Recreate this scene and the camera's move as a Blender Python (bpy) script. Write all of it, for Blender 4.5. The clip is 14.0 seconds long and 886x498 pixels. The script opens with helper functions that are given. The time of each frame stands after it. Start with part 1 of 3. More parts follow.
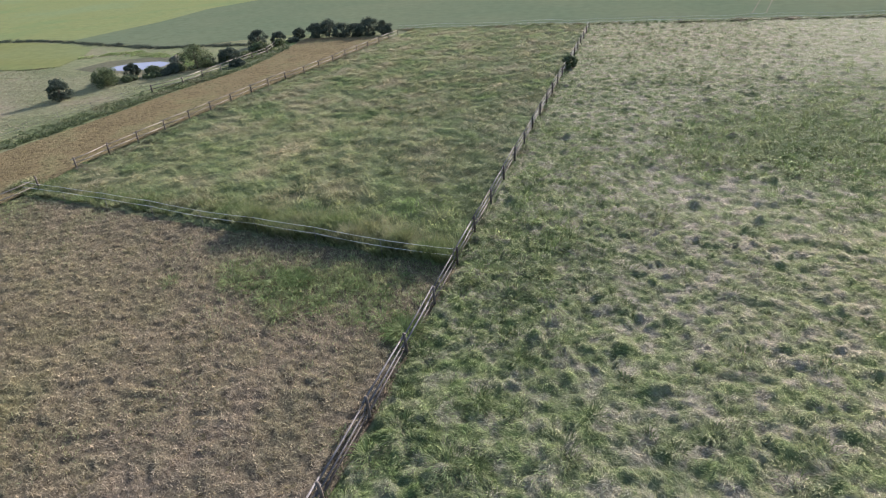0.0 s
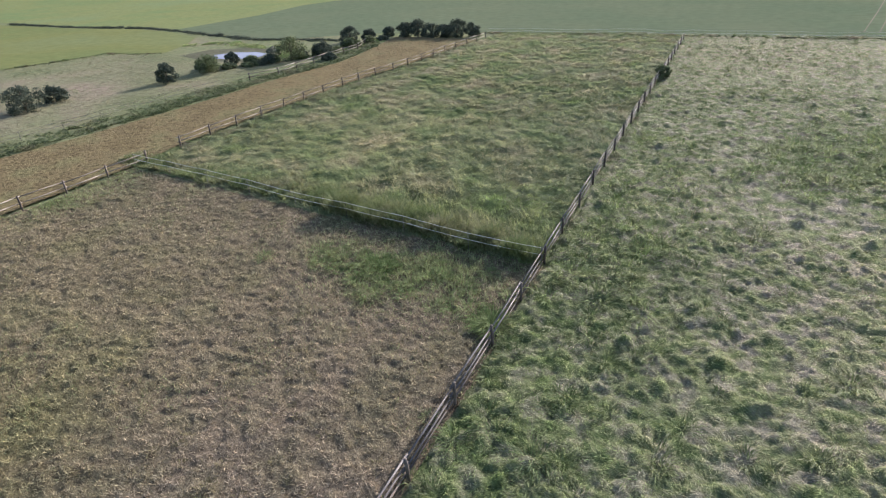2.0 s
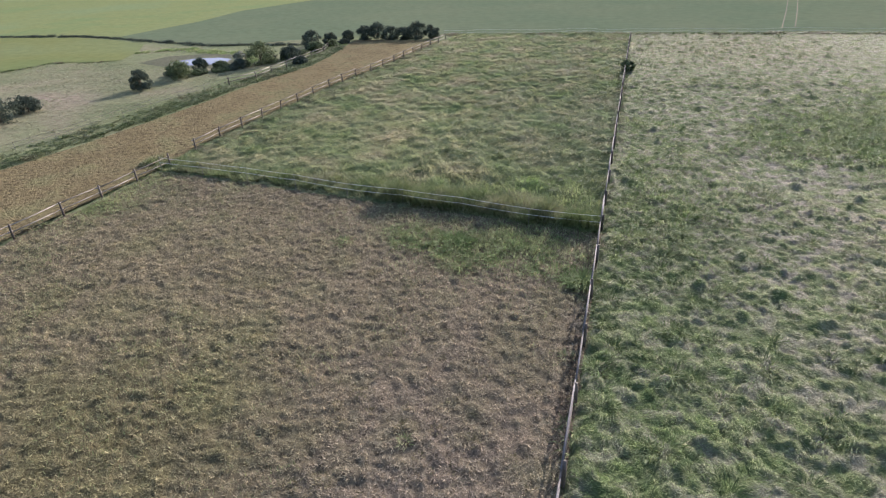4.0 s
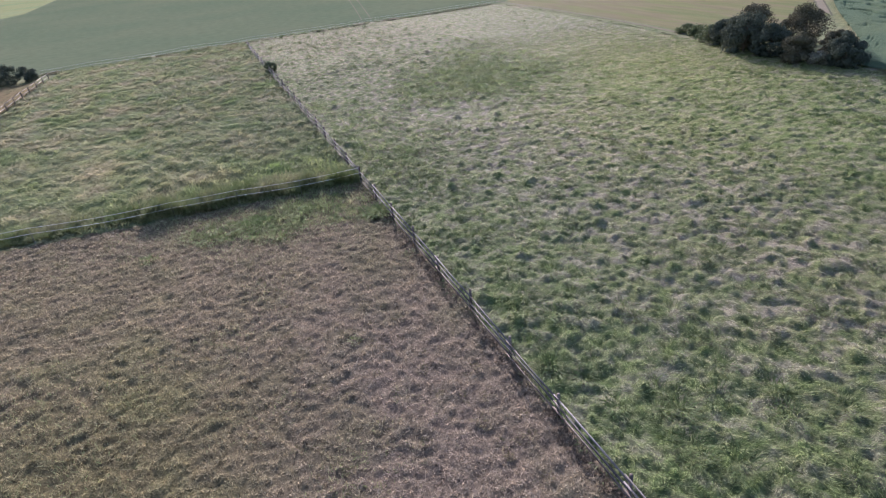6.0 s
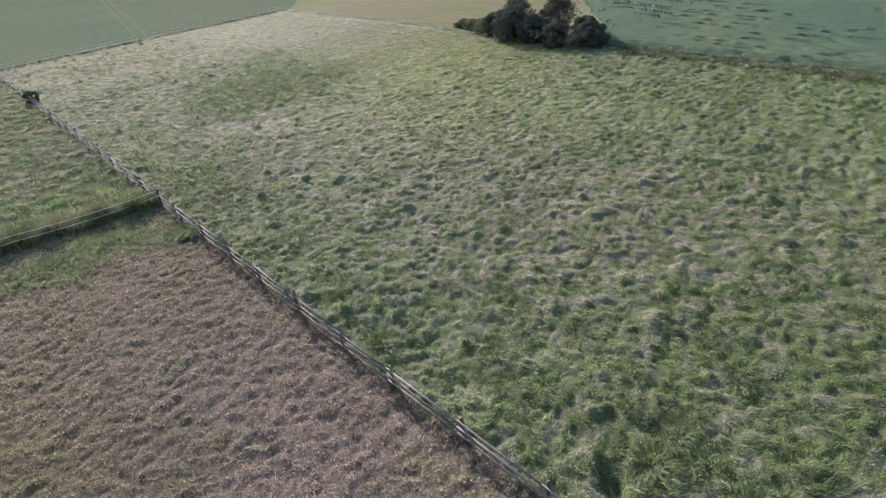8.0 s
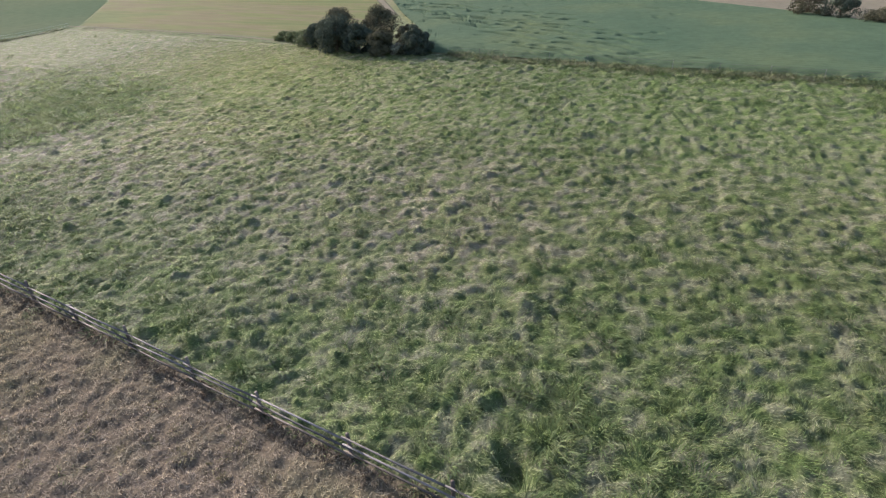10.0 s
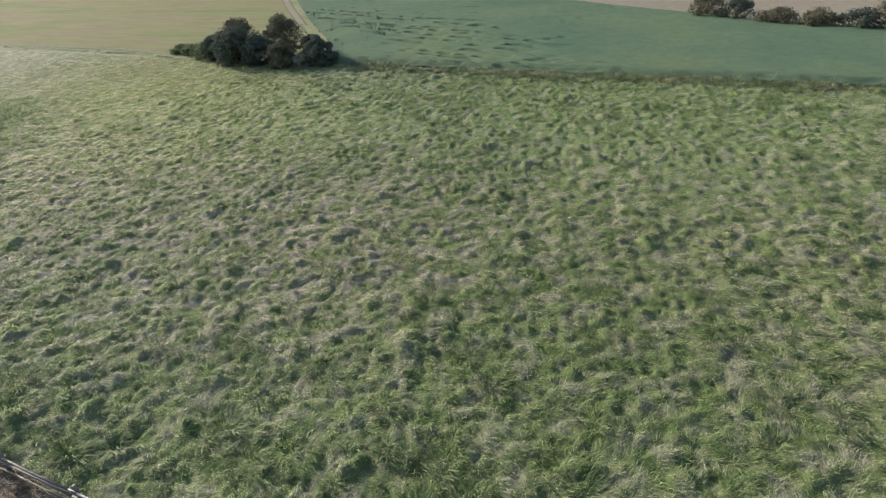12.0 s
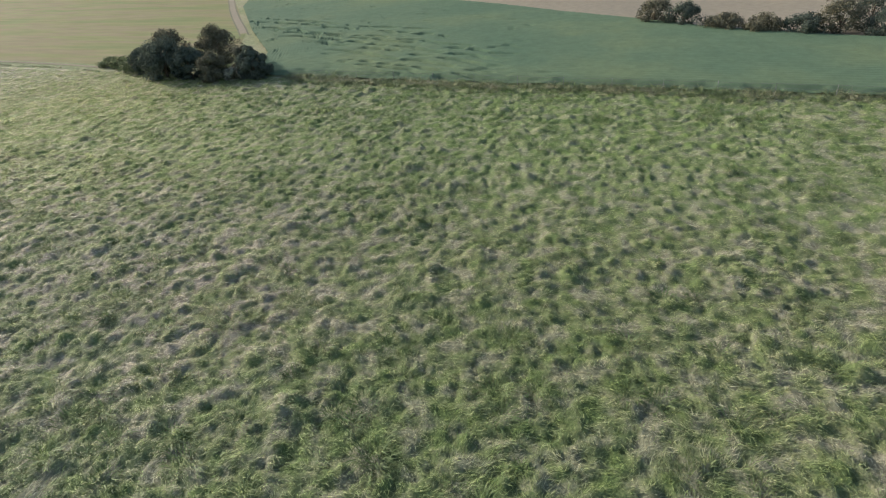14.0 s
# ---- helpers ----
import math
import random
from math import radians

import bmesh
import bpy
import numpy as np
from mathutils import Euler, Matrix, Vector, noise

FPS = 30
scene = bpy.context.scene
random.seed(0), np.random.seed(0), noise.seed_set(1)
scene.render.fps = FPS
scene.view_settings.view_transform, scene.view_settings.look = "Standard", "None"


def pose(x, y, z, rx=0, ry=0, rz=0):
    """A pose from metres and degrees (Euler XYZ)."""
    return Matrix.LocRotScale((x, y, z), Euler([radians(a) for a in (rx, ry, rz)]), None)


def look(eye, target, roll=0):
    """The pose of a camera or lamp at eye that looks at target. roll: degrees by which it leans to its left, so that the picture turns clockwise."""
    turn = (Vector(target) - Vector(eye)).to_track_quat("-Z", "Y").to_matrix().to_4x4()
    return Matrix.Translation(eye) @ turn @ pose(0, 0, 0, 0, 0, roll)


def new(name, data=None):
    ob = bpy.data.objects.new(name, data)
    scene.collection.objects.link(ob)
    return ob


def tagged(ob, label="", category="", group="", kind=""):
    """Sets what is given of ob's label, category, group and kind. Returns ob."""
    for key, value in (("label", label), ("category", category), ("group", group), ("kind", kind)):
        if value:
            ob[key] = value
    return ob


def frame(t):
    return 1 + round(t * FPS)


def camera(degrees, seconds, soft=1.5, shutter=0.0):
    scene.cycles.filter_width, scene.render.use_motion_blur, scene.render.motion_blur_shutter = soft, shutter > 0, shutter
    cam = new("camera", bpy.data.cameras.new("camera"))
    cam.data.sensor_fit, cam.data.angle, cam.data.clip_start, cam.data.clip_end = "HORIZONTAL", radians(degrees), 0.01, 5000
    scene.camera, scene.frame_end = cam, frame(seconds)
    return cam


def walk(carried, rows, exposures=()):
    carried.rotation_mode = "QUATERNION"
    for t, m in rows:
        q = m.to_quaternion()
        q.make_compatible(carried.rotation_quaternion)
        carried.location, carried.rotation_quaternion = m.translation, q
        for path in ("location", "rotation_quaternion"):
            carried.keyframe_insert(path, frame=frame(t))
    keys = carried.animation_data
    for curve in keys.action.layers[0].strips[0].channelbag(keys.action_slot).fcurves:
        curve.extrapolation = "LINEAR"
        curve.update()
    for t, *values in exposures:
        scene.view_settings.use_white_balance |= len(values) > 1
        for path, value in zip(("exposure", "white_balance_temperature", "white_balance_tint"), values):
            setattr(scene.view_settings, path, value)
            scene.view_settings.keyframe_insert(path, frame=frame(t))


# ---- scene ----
cam = camera(74.4, 14.0, soft=1.2)
PATH = [
    (0, (9.189, -28.002, 17.659), (8.6, -26.358, 16.684), -4.3),
    (0.5, (9.031, -28.066, 17.393), (8.285, -26.481, 16.429), -3.5),
    (1, (8.938, -28.098, 17.227), (8.138, -26.535, 16.269), -3.2),
    (1.5, (8.689, -28.302, 17.201), (7.89, -26.736, 16.248), -3.0),
    (2, (7.872, -28.928, 17.237), (7.086, -27.352, 16.289), -2.7),
    (2.5, (6.667, -30.008, 17.307), (5.909, -28.417, 16.362), -2.6),
    (2.7, (6.038, -30.588, 17.348), (5.318, -28.979, 16.403), -2.7),
    (4.8, (-2.928, -39.607, 17.802), (-3.132, -37.854, 16.861), -2.8),
    (5, (-3.81, -40.427, 17.733), (-3.83, -38.663, 16.791), -3.7),
    (5.5, (-6.649, -42.239, 17.853), (-6.156, -40.561, 16.883), -5.2),
    (6, (-9.882, -44.241, 17.978), (-9.276, -42.604, 17.002), -5.6),
    (6.5, (-10.369, -44.957, 17.901), (-9.748, -43.326, 16.925), -5.6),
    (7, (-10.132, -45.413, 17.839), (-9.437, -43.814, 16.858), -5.7),
    (7.5, (-9.767, -45.815, 17.783), (-8.896, -44.313, 16.79), -6.2),
    (8, (-9.98, -46.086, 18.004), (-8.895, -44.748, 16.987), -6.4),
    (8.2, (-10.041, -46.131, 17.971), (-8.941, -44.804, 16.956), -6.3),
    (10.3, (-9.851, -44.617, 16.33), (-8.376, -43.715, 15.326), -4.0),
    (10.5, (-9.615, -44.691, 16.306), (-8.133, -43.8, 15.302), -4.0),
    (11, (-8.713, -45.043, 16.309), (-7.221, -44.166, 15.305), -4.0),
    (11.5, (-7.405, -45.526, 16.285), (-5.906, -44.662, 15.281), -4.1),
    (12, (-5.941, -46.006, 16.196), (-4.394, -45.233, 15.191), -4.2),
    (12.5, (-4.457, -46.569, 16.081), (-2.893, -45.831, 15.076), -4.4),
    (13, (-2.996, -47.127, 15.996), (-1.421, -46.411, 14.993), -4.4),
    (13.5, (-1.957, -47.596, 15.958), (-0.373, -46.898, 14.957), -4.3),
    (14, (-1.388, -47.876, 15.854), (0.2, -47.18, 14.857), -4.3),
]
walk(cam, [(t, look(eye, target, roll)) for t, eye, target, roll in PATH], exposures=[(0.0, 1.16, 6150, 15), (5.0, 1.14, 6020, 19), (6.3, 1.14, 5850, 27), (7.2, 1.14, 5850, 27), (8.2, 1.16, 6050, 20), (10.4, 1.17, 6300, 15), (12.0, 1.17, 6350, 12), (14.0, 1.17, 6350, 12)])

# ---- daylight ----
SUN_EL, SUN_AZ = radians(21), math.atan2(0.25, 1.0)
world = bpy.data.worlds.new("sky")
scene.world = world
world.use_nodes = True
wn = world.node_tree
sky = wn.nodes.new("ShaderNodeTexSky")
sky.sky_type, sky.sun_disc = "NISHITA", False
sky.sun_elevation, sky.sun_rotation = SUN_EL, SUN_AZ
sky.air_density, sky.dust_density = 1.1, 2.2
wn.links.new(sky.outputs[0], wn.nodes["Background"].inputs[0])
wn.nodes["Background"].inputs[1].default_value = 0.125
sun = new("sun", bpy.data.lights.new("sun", "SUN"))
sun.data.energy, sun.data.angle, sun.data.color = 3.85, radians(0.6), (1.0, 0.93, 0.84)
sun.matrix_world = look((math.sin(SUN_AZ) * math.cos(SUN_EL) * 90, math.cos(SUN_AZ) * math.cos(SUN_EL) * 90, math.sin(SUN_EL) * 90), (0, 0, 0))

# ---- noise on the plan ----
rng = np.random.default_rng(7)
TABLE = rng.random((256, 256))


def lattice(x, y, size, seed=0):
    """Smooth value noise, 0 to 1, with cells of the given size in metres."""
    turn = 0.45 + 0.83 * seed
    x, y = np.asarray(x) * math.cos(turn) - np.asarray(y) * math.sin(turn), np.asarray(x) * math.sin(turn) + np.asarray(y) * math.cos(turn)
    u, v = x / size + seed * 17.3, y / size + seed * 9.1
    i, j = np.floor(u).astype(int), np.floor(v).astype(int)
    a, b = u - i, v - j
    a, b = a * a * (3 - 2 * a), b * b * (3 - 2 * b)
    p = lambda m, n: TABLE[m % 256, n % 256]
    return (p(i, j) * (1 - a) + p(i + 1, j) * a) * (1 - b) + (p(i, j + 1) * (1 - a) + p(i + 1, j + 1) * a) * b


def swirl(x, y, size, seed=0):
    """Lattice noise on a turned and bent grid, so that no rows show."""
    u, v = 0.83 * x - 0.56 * y, 0.56 * x + 0.83 * y
    a, b = lattice(x, y, size * 2.3, seed + 5), lattice(x, y, size * 2.7, seed + 6)
    return lattice(u + 1.6 * size * a, v + 1.6 * size * b, size, seed)


def fbm(x, y, size, seed=0):
    return 0.5 * lattice(x, y, size, seed) + 0.3 * lattice(x, y, size / 2.1, seed + 1) + 0.2 * lattice(x, y, size / 4.3, seed + 2)


def step(a, b, v):
    s = np.clip((v - a) / (b - a), 0, 1)
    return s * s * (3 - 2 * s)


def left_line(y):
    """x of the rail fence on the far side of the paddocks."""
    return np.interp(y, [-60, -30, -7, 5, 10, 21, 31, 42, 49, 74, 90], [-44, -41.2, -39.3, -38.7, -39.6, -39.1, -38.5, -37.7, -36.5, -34.2, -33])


def cross_line(x):
    """y of the tape fence between the two paddocks."""
    return -0.3 - 0.1 * np.asarray(x)


def far_line(x):
    """y of the pasture's far edge."""
    return 84.6 + 0.06 * np.asarray(x)


def lush(x, y):
    """How green and tall the pasture grows: most beside the rail fence and in one patch of weeds."""
    near = np.exp(-((x - 3) / 8.0) ** 2) * (1 - step(0, 30, y)) * step(-75, -45, y)
    patch = np.exp(-((x - 22) / 7.5) ** 2 - ((y - 24) / 8.5) ** 2) * (0.4 + 1.1 * fbm(x, y, 4.0, 41)) + np.exp(-((x - 5) / 4.0) ** 2 - ((y - 11) / 9.0) ** 2)
    smooth = step(24, 40, x) * step(2, 20, y)
    return np.clip(0.22 + 0.42 * near + 0.7 * patch + 0.9 * (fbm(x, y, 7.0, 21) - 0.5) - 0.55 * smooth, 0, 1)


def lodged(x, y):
    """The way in which the wind has laid the grass."""
    return 6.0 * fbm(x, y, 4.0, 11) + 3.0 * swirl(x, y, 0.8, 12)


CELL, MX, MY = 0.12, 0.0, -72.0
MOUND = np.zeros((1340, 482))


def raise_tussocks():
    """Fills MOUND with domed tussocks, packed side by side and drawn out the way the wind combs them."""
    for x0, x1, y0, y1, pitch in ((0.3, 57.3, -71, 30, 0.46), (0.3, 57.3, 30, 88, 0.6)):
        u, v = np.meshgrid(np.arange(x0, x1, pitch), np.arange(y0, y1, pitch * 0.87))
        u = (u + pitch * 0.5 * (np.arange(u.shape[0])[:, None] % 2)).ravel() + rng.uniform(-0.45, 0.45, u.size) * pitch
        v = v.ravel() + rng.uniform(-0.45, 0.45, v.size) * pitch
        g, way = lush(u, v), lodged(u, v)
        calm = step(24, 40, u) * step(2, 20, v)
        keep = (u < 57.2) & (0.55 + 0.9 * g + 1.7 * (0.5 - fbm(u, v, 3.4, 31)) > 0.85 * rng.random(len(u)))
        big = rng.random(len(u)) > 0.985
        wide = (rng.uniform(0.2, 0.42, len(u)) + 0.2 * big) * pitch / 0.46
        tall = (rng.uniform(0.05, 0.2, len(u)) + 0.12 * g + 0.16 * big) * (1 - 0.6 * calm)
        for cx, cy, r, h, w in zip(u[keep], v[keep], wide[keep], tall[keep], way[keep]):
            i0, i1 = max(0, int((cx - 1.4 * r - MX) / CELL)), int((cx + 1.4 * r - MX) / CELL) + 2
            j0, j1 = max(0, int((cy - 1.4 * r - MY) / CELL)), int((cy + 1.4 * r - MY) / CELL) + 2
            block = MOUND[j0:j1, i0:i1]
            dx = MX + CELL * np.arange(i0, i0 + block.shape[1])[None, :] - cx
            dy = MY + CELL * np.arange(j0, j0 + block.shape[0])[:, None] - cy
            along, across = dx * math.cos(w) + dy * math.sin(w), dy * math.cos(w) - dx * math.sin(w)
            q = (along / (1.4 * r)) ** 2 + (across / (0.8 * r)) ** 2
            np.maximum(block, h * np.clip(1 - q, 0, 1) ** 0.7 * (1 + 0.3 * along / r), out=block)


def mound(x, y):
    """Height of the tussocks at a plan point, their outlines frayed."""
    x, y = x + 0.34 * (swirl(x, y, 0.4, 35) - 0.5), y + 0.34 * (swirl(x, y, 0.4, 37) - 0.5)
    a, b = np.clip((x - MX) / CELL, 0, MOUND.shape[1] - 1.01), np.clip((y - MY) / CELL, 0, MOUND.shape[0] - 1.01)
    i, j = a.astype(int), b.astype(int)
    a, b = a - i, b - j
    return (MOUND[j, i] * (1 - a) + MOUND[j, i + 1] * a) * (1 - b) + (MOUND[j + 1, i] * (1 - a) + MOUND[j + 1, i + 1] * a) * b


raise_tussocks()


def weedy(x, y):
    """Green regrowth in the grazed paddock, by the corner and by the far fence."""
    a = np.exp(-((x + 7.0) / 8.5) ** 2 - ((y + 3.4) / 4.6) ** 2) + np.exp(-((x + 39) / 4.0) ** 2 - ((y + 2) / 6.0) ** 2)
    return np.clip(a + 0.9 * (fbm(x, y, 6.0, 23) - 0.52), 0, 1)


def height(x, y):
    """Height of the ground: lumpy in the pasture, flatter where it is grazed."""
    x, y = np.asarray(x, dtype=float), np.asarray(y, dtype=float)
    inside = step(-75, -60, x) * (1 - step(54.5, 57.4, x)) * step(-82, -72, y) * (1 - step(88, 96, y))
    grazed = (x < 0) & (y < cross_line(x))
    calm = 1 - 0.75 * step(24, 40, x) * step(2, 20, y)
    lumps = np.where(x > 0, mound(x, y) * (0.65 + 0.7 * lattice(x, y, 0.27, 63)) + 0.1 * swirl(x, y, 0.3, 61) + 0.08 * swirl(x, y, 2.6, 68) * calm, np.where(grazed, 0.2 * swirl(x, y, 0.27, 64) + 0.07 * swirl(x, y, 0.55, 69), 0.2 * step(0.2, 0.8, swirl(x, y, 0.8, 65)) + 0.1 * swirl(x, y, 0.4, 66))) - 0.1
    fenced = step(-0.6, 0.4, x - left_line(y)) * (1 - step(-0.5, 1.0, y - far_line(x)))
    hollow = 0.55 * np.exp(-(((x - 2.2 - 0.5 * (y + 38.9)) / 0.62) ** 2 + ((y + 38.9) / 0.75) ** 2) ** 2)
    return inside * fenced * (lumps - hollow + 0.25 * (fbm(x, y, 9.0, 5) - 0.5))


# ---- materials ----
def nodes_of(name):
    m = bpy.data.materials.new(name)
    m.use_nodes = True
    return m, m.node_tree.nodes, m.node_tree.links


def ramp(n, l, source, stops):
    r = n.new("ShaderNodeValToRGB")
    r.color_ramp.elements[0].position, r.color_ramp.elements[0].color = stops[0][0], (*stops[0][1], 1)
    r.color_ramp.elements[1].position, r.color_ramp.elements[1].color = stops[-1][0], (*stops[-1][1], 1)
    for p, c in stops[1:-1]:
        r.color_ramp.elements.new(p).color = (*c, 1)
    l.new(source, r.inputs[0])
    return r.outputs[0]


def noise_node(n, l, where, scale, detail=3.0, rough=0.55):
    t = n.new("ShaderNodeTexNoise")
    t.inputs["Scale"].default_value, t.inputs["Detail"].default_value, t.inputs["Roughness"].default_value = scale, detail, rough
    l.new(where, t.inputs["Vector"])
    return t.outputs["Fac"]


def mix_colour(n, l, kind, fac, a, b):
    m = n.new("ShaderNodeMix")
    m.data_type, m.blend_type = "RGBA", kind
    for socket, value in ((m.inputs[0], fac), (m.inputs[6], a), (m.inputs[7], b)):
        if isinstance(value, (int, float)):
            socket.default_value = value
        elif isinstance(value, tuple):
            socket.default_value = (*value, 1)
        else:
            l.new(value, socket)
    return m.outputs[2]


def surface(name, broad, fine, broad_scale=0.12, fine_scale=4.0, rough=0.8, gloss=0.3, bump=0.0, bump_scale=8.0, leaf=0.0, island=0.0, piece=0.0, squash=None, zones=()):
    """A surface whose broad colours (a ramp over metres) are broken by a fine ramp that multiplies them.
    leaf: share of light let through; island: spread of brightness from blade to blade; piece: from object to object."""
    m, n, l = nodes_of(name)
    bsdf = n["Principled BSDF"]
    where = n.new("ShaderNodeNewGeometry").outputs["Position"]
    if squash:
        mp = n.new("ShaderNodeMapping")
        mp.inputs["Scale"].default_value = squash
        l.new(where, mp.inputs[0])
        where = mp.outputs[0]
    colour = ramp(n, l, noise_node(n, l, where, broad_scale, 4.0), broad)
    colour = mix_colour(n, l, "MULTIPLY", 1.0, colour, ramp(n, l, noise_node(n, l, where, fine_scale, 5.0, 0.65), fine))
    for zx, zy, rx, ry, tint, most in zones:
        mp = n.new("ShaderNodeMapping")
        mp.inputs["Location"].default_value, mp.inputs["Scale"].default_value = (-zx / rx, -zy / ry, 0), (1 / rx, 1 / ry, 0)
        l.new(where, mp.inputs[0])
        gr = n.new("ShaderNodeTexGradient")
        gr.gradient_type = "SPHERICAL"
        l.new(mp.outputs[0], gr.inputs[0])
        mul = n.new("ShaderNodeMath")
        mul.operation, mul.use_clamp = "MULTIPLY", True
        l.new(gr.outputs["Fac"], mul.inputs[0])
        mul.inputs[1].default_value = most
        colour = mix_colour(n, l, "MULTIPLY", mul.outputs[0], colour, tint)
    if island:
        r = n.new("ShaderNodeNewGeometry").outputs["Random Per Island"]
        colour = mix_colour(n, l, "MULTIPLY", 1.0, colour, ramp(n, l, r, [(0, (1 - island,) * 3), (1, (1 + island, 1 + island, 1 + island * 0.7))]))
    if piece:
        r = n.new("ShaderNodeObjectInfo").outputs["Random"]
        colour = mix_colour(n, l, "MULTIPLY", 1.0, colour, ramp(n, l, r, [(0, (1 - piece,) * 3), (1, (1 + piece,) * 3)]))
    l.new(colour, bsdf.inputs["Base Color"])
    bsdf.inputs["Roughness"].default_value = rough
    bsdf.inputs["Specular IOR Level"].default_value = gloss
    if bump:
        b = n.new("ShaderNodeBump")
        b.inputs["Strength"].default_value, b.inputs["Distance"].default_value = 1.0, bump
        l.new(noise_node(n, l, where, bump_scale, 6.0, 0.7), b.inputs["Height"])
        l.new(b.outputs[0], bsdf.inputs["Normal"])
    if leaf:
        t = n.new("ShaderNodeBsdfTranslucent")
        l.new(colour, t.inputs[0])
        s = n.new("ShaderNodeMixShader")
        s.inputs[0].default_value = leaf
        l.new(bsdf.outputs[0], s.inputs[1])
        l.new(t.outputs[0], s.inputs[2])
        l.new(s.outputs[0], n["Material Output"].inputs[0])
    return m


GREY = [(0.25, (0.62, 0.62, 0.62)), (0.5, (1, 1, 1)), (0.75, (1.3, 1.3, 1.3))]
TUFTY = [(0.34, (0.5, 0.5, 0.48)), (0.46, (0.95, 0.95, 0.95)), (0.54, (1.05, 1.05, 1.05)), (0.66, (1.45, 1.45, 1.45))]
SOFT = [(0.3, (0.88, 0.88, 0.88)), (0.7, (1.12, 1.12, 1.12))]
SPECKLE = [(0.36, (0.5, 0.5, 0.49)), (0.46, (1, 1, 1)), (0.56, (1.03, 1.03, 1.03)), (0.68, (1.3, 1.35, 1.2))]
# The pale lilac tint at (16, 4) puts the grass's sheen into its colour.
ZONES = [(46, 20, 20, 26, (0.98, 1.0, 0.76), 1.3), (50, 45, 38, 62, (1.06, 1.03, 1.1), 1.3), (14, 72, 30, 34, (1.06, 0.98, 0.98), 1.3), (16, 4, 16, 40, (1.27, 1.18, 1.36), 1.3), (20, 23, 9, 9, (0.9, 1.0, 0.82), 0.8), (27, 29, 8, 11, (0.92, 1.0, 0.84), 0.8), (3, -26, 14, 40, (0.93, 0.99, 0.94), 1.2), (33, 2, 22, 26, (1.17, 1.18, 0.98), 1.4), (14, -27, 12, 11, (1.1, 1.05, 1.12), 1.3), (13, -44, 15, 13, (0.81, 0.86, 0.79), 1.3), (47, -38, 24, 42, (0.88, 0.98, 0.82), 1.3)]
OCHRE = [(-17, -25, 11, 11, (0.84, 0.88, 0.74), 1.3), (-27, -14, 22, 24, (0.98, 1.0, 0.92), 1.3), (-6, -27, 12, 16, (0.98, 0.97, 1.06), 1.2)]
M_pasture = surface("matted pasture turf", [(0.36, (0.105, 0.138, 0.053)), (0.5, (0.143, 0.16, 0.08)), (0.62, (0.198, 0.19, 0.13))], GREY, 0.9, 5.0, 0.9, 0.08, 0.14, 9.0, zones=ZONES)
M_grazed = surface("grazed turf", [(0.35, (0.142, 0.122, 0.079)), (0.5, (0.163, 0.132, 0.094)), (0.65, (0.158, 0.138, 0.086))], SPECKLE, 0.16, 5.5, 1.0, 0.04, 0.16, 7.0, zones=OCHRE)
M_tall = surface("meadow floor", [(0.35, (0.12, 0.15, 0.075)), (0.65, (0.175, 0.175, 0.10))], GREY, 0.2, 3.0, 1.0, 0.03, 0.08, 4.0)
M_outer = surface("rough grassland", [(0.35, (0.12, 0.145, 0.07)), (0.5, (0.155, 0.17, 0.09)), (0.65, (0.185, 0.175, 0.11))], GREY, 0.07, 1.2, 1.0, 0.05, 0.15, 1.6, zones=[(-80, 22, 26, 36, (1.3, 1.12, 1.35), 1.5)])
M_soil = surface("harrowed soil", [(0.35, (0.145, 0.116, 0.064)), (0.5, (0.172, 0.136, 0.076)), (0.65, (0.165, 0.146, 0.078))], SPECKLE, 0.2, 2.6, 1.0, 0.02, 0.3, 2.6)
M_bright = surface("brighter green crop", [(0.35, (0.132, 0.178, 0.078)), (0.5, (0.165, 0.185, 0.078)), (0.65, (0.155, 0.19, 0.09))], SOFT, 0.025, 0.5, 1.0, 0.02, 0.05, 2.0)
M_young = surface("olive young crop", [(0.35, (0.128, 0.155, 0.062)), (0.5, (0.15, 0.162, 0.064)), (0.65, (0.148, 0.17, 0.078))], SOFT, 0.025, 0.5, 1.0, 0.02, 0.05, 2.0)
M_dull = surface("dull green crop", [(0.35, (0.106, 0.134, 0.085)), (0.65, (0.126, 0.145, 0.092))], SOFT, 0.03, 0.5, 1.0, 0.0, 0.05, 2.0)
M_crop = surface("blue-green crop", [(0.35, (0.06, 0.096, 0.06)), (0.5, (0.07, 0.105, 0.064)), (0.65, (0.086, 0.115, 0.064))], SOFT, 0.045, 0.9, 1.0, 0.03, 0.08, 2.0)
M_olive = surface("mown olive field", [(0.38, (0.116, 0.134, 0.06)), (0.48, (0.142, 0.142, 0.068)), (0.56, (0.152, 0.132, 0.08)), (0.64, (0.138, 0.145, 0.066))], SOFT, 0.16, 0.6, 1.0, 0.02, 0.06, 2.0, zones=[(72, 58, 12, 40, (1.08, 0.88, 1.0), 1.5)], squash=(1.0, 0.16, 1.0))
M_beige = surface("pale stubble field", [(0.35, (0.165, 0.147, 0.112)), (0.65, (0.185, 0.162, 0.12))], SOFT, 0.03, 0.8, 1.0, 0.02, 0.05, 2.0)
M_track = surface("sandy track", [(0.35, (0.27, 0.23, 0.175)), (0.65, (0.33, 0.28, 0.21))], GREY, 0.2, 2.0, 1.0, 0.05, 0.03, 5.0)
M_mud = surface("dark mud and sedge", [(0.35, (0.07, 0.075, 0.045)), (0.65, (0.10, 0.095, 0.06))], GREY, 0.3, 2.0, 0.9, 0.1, 0.05, 3.0)
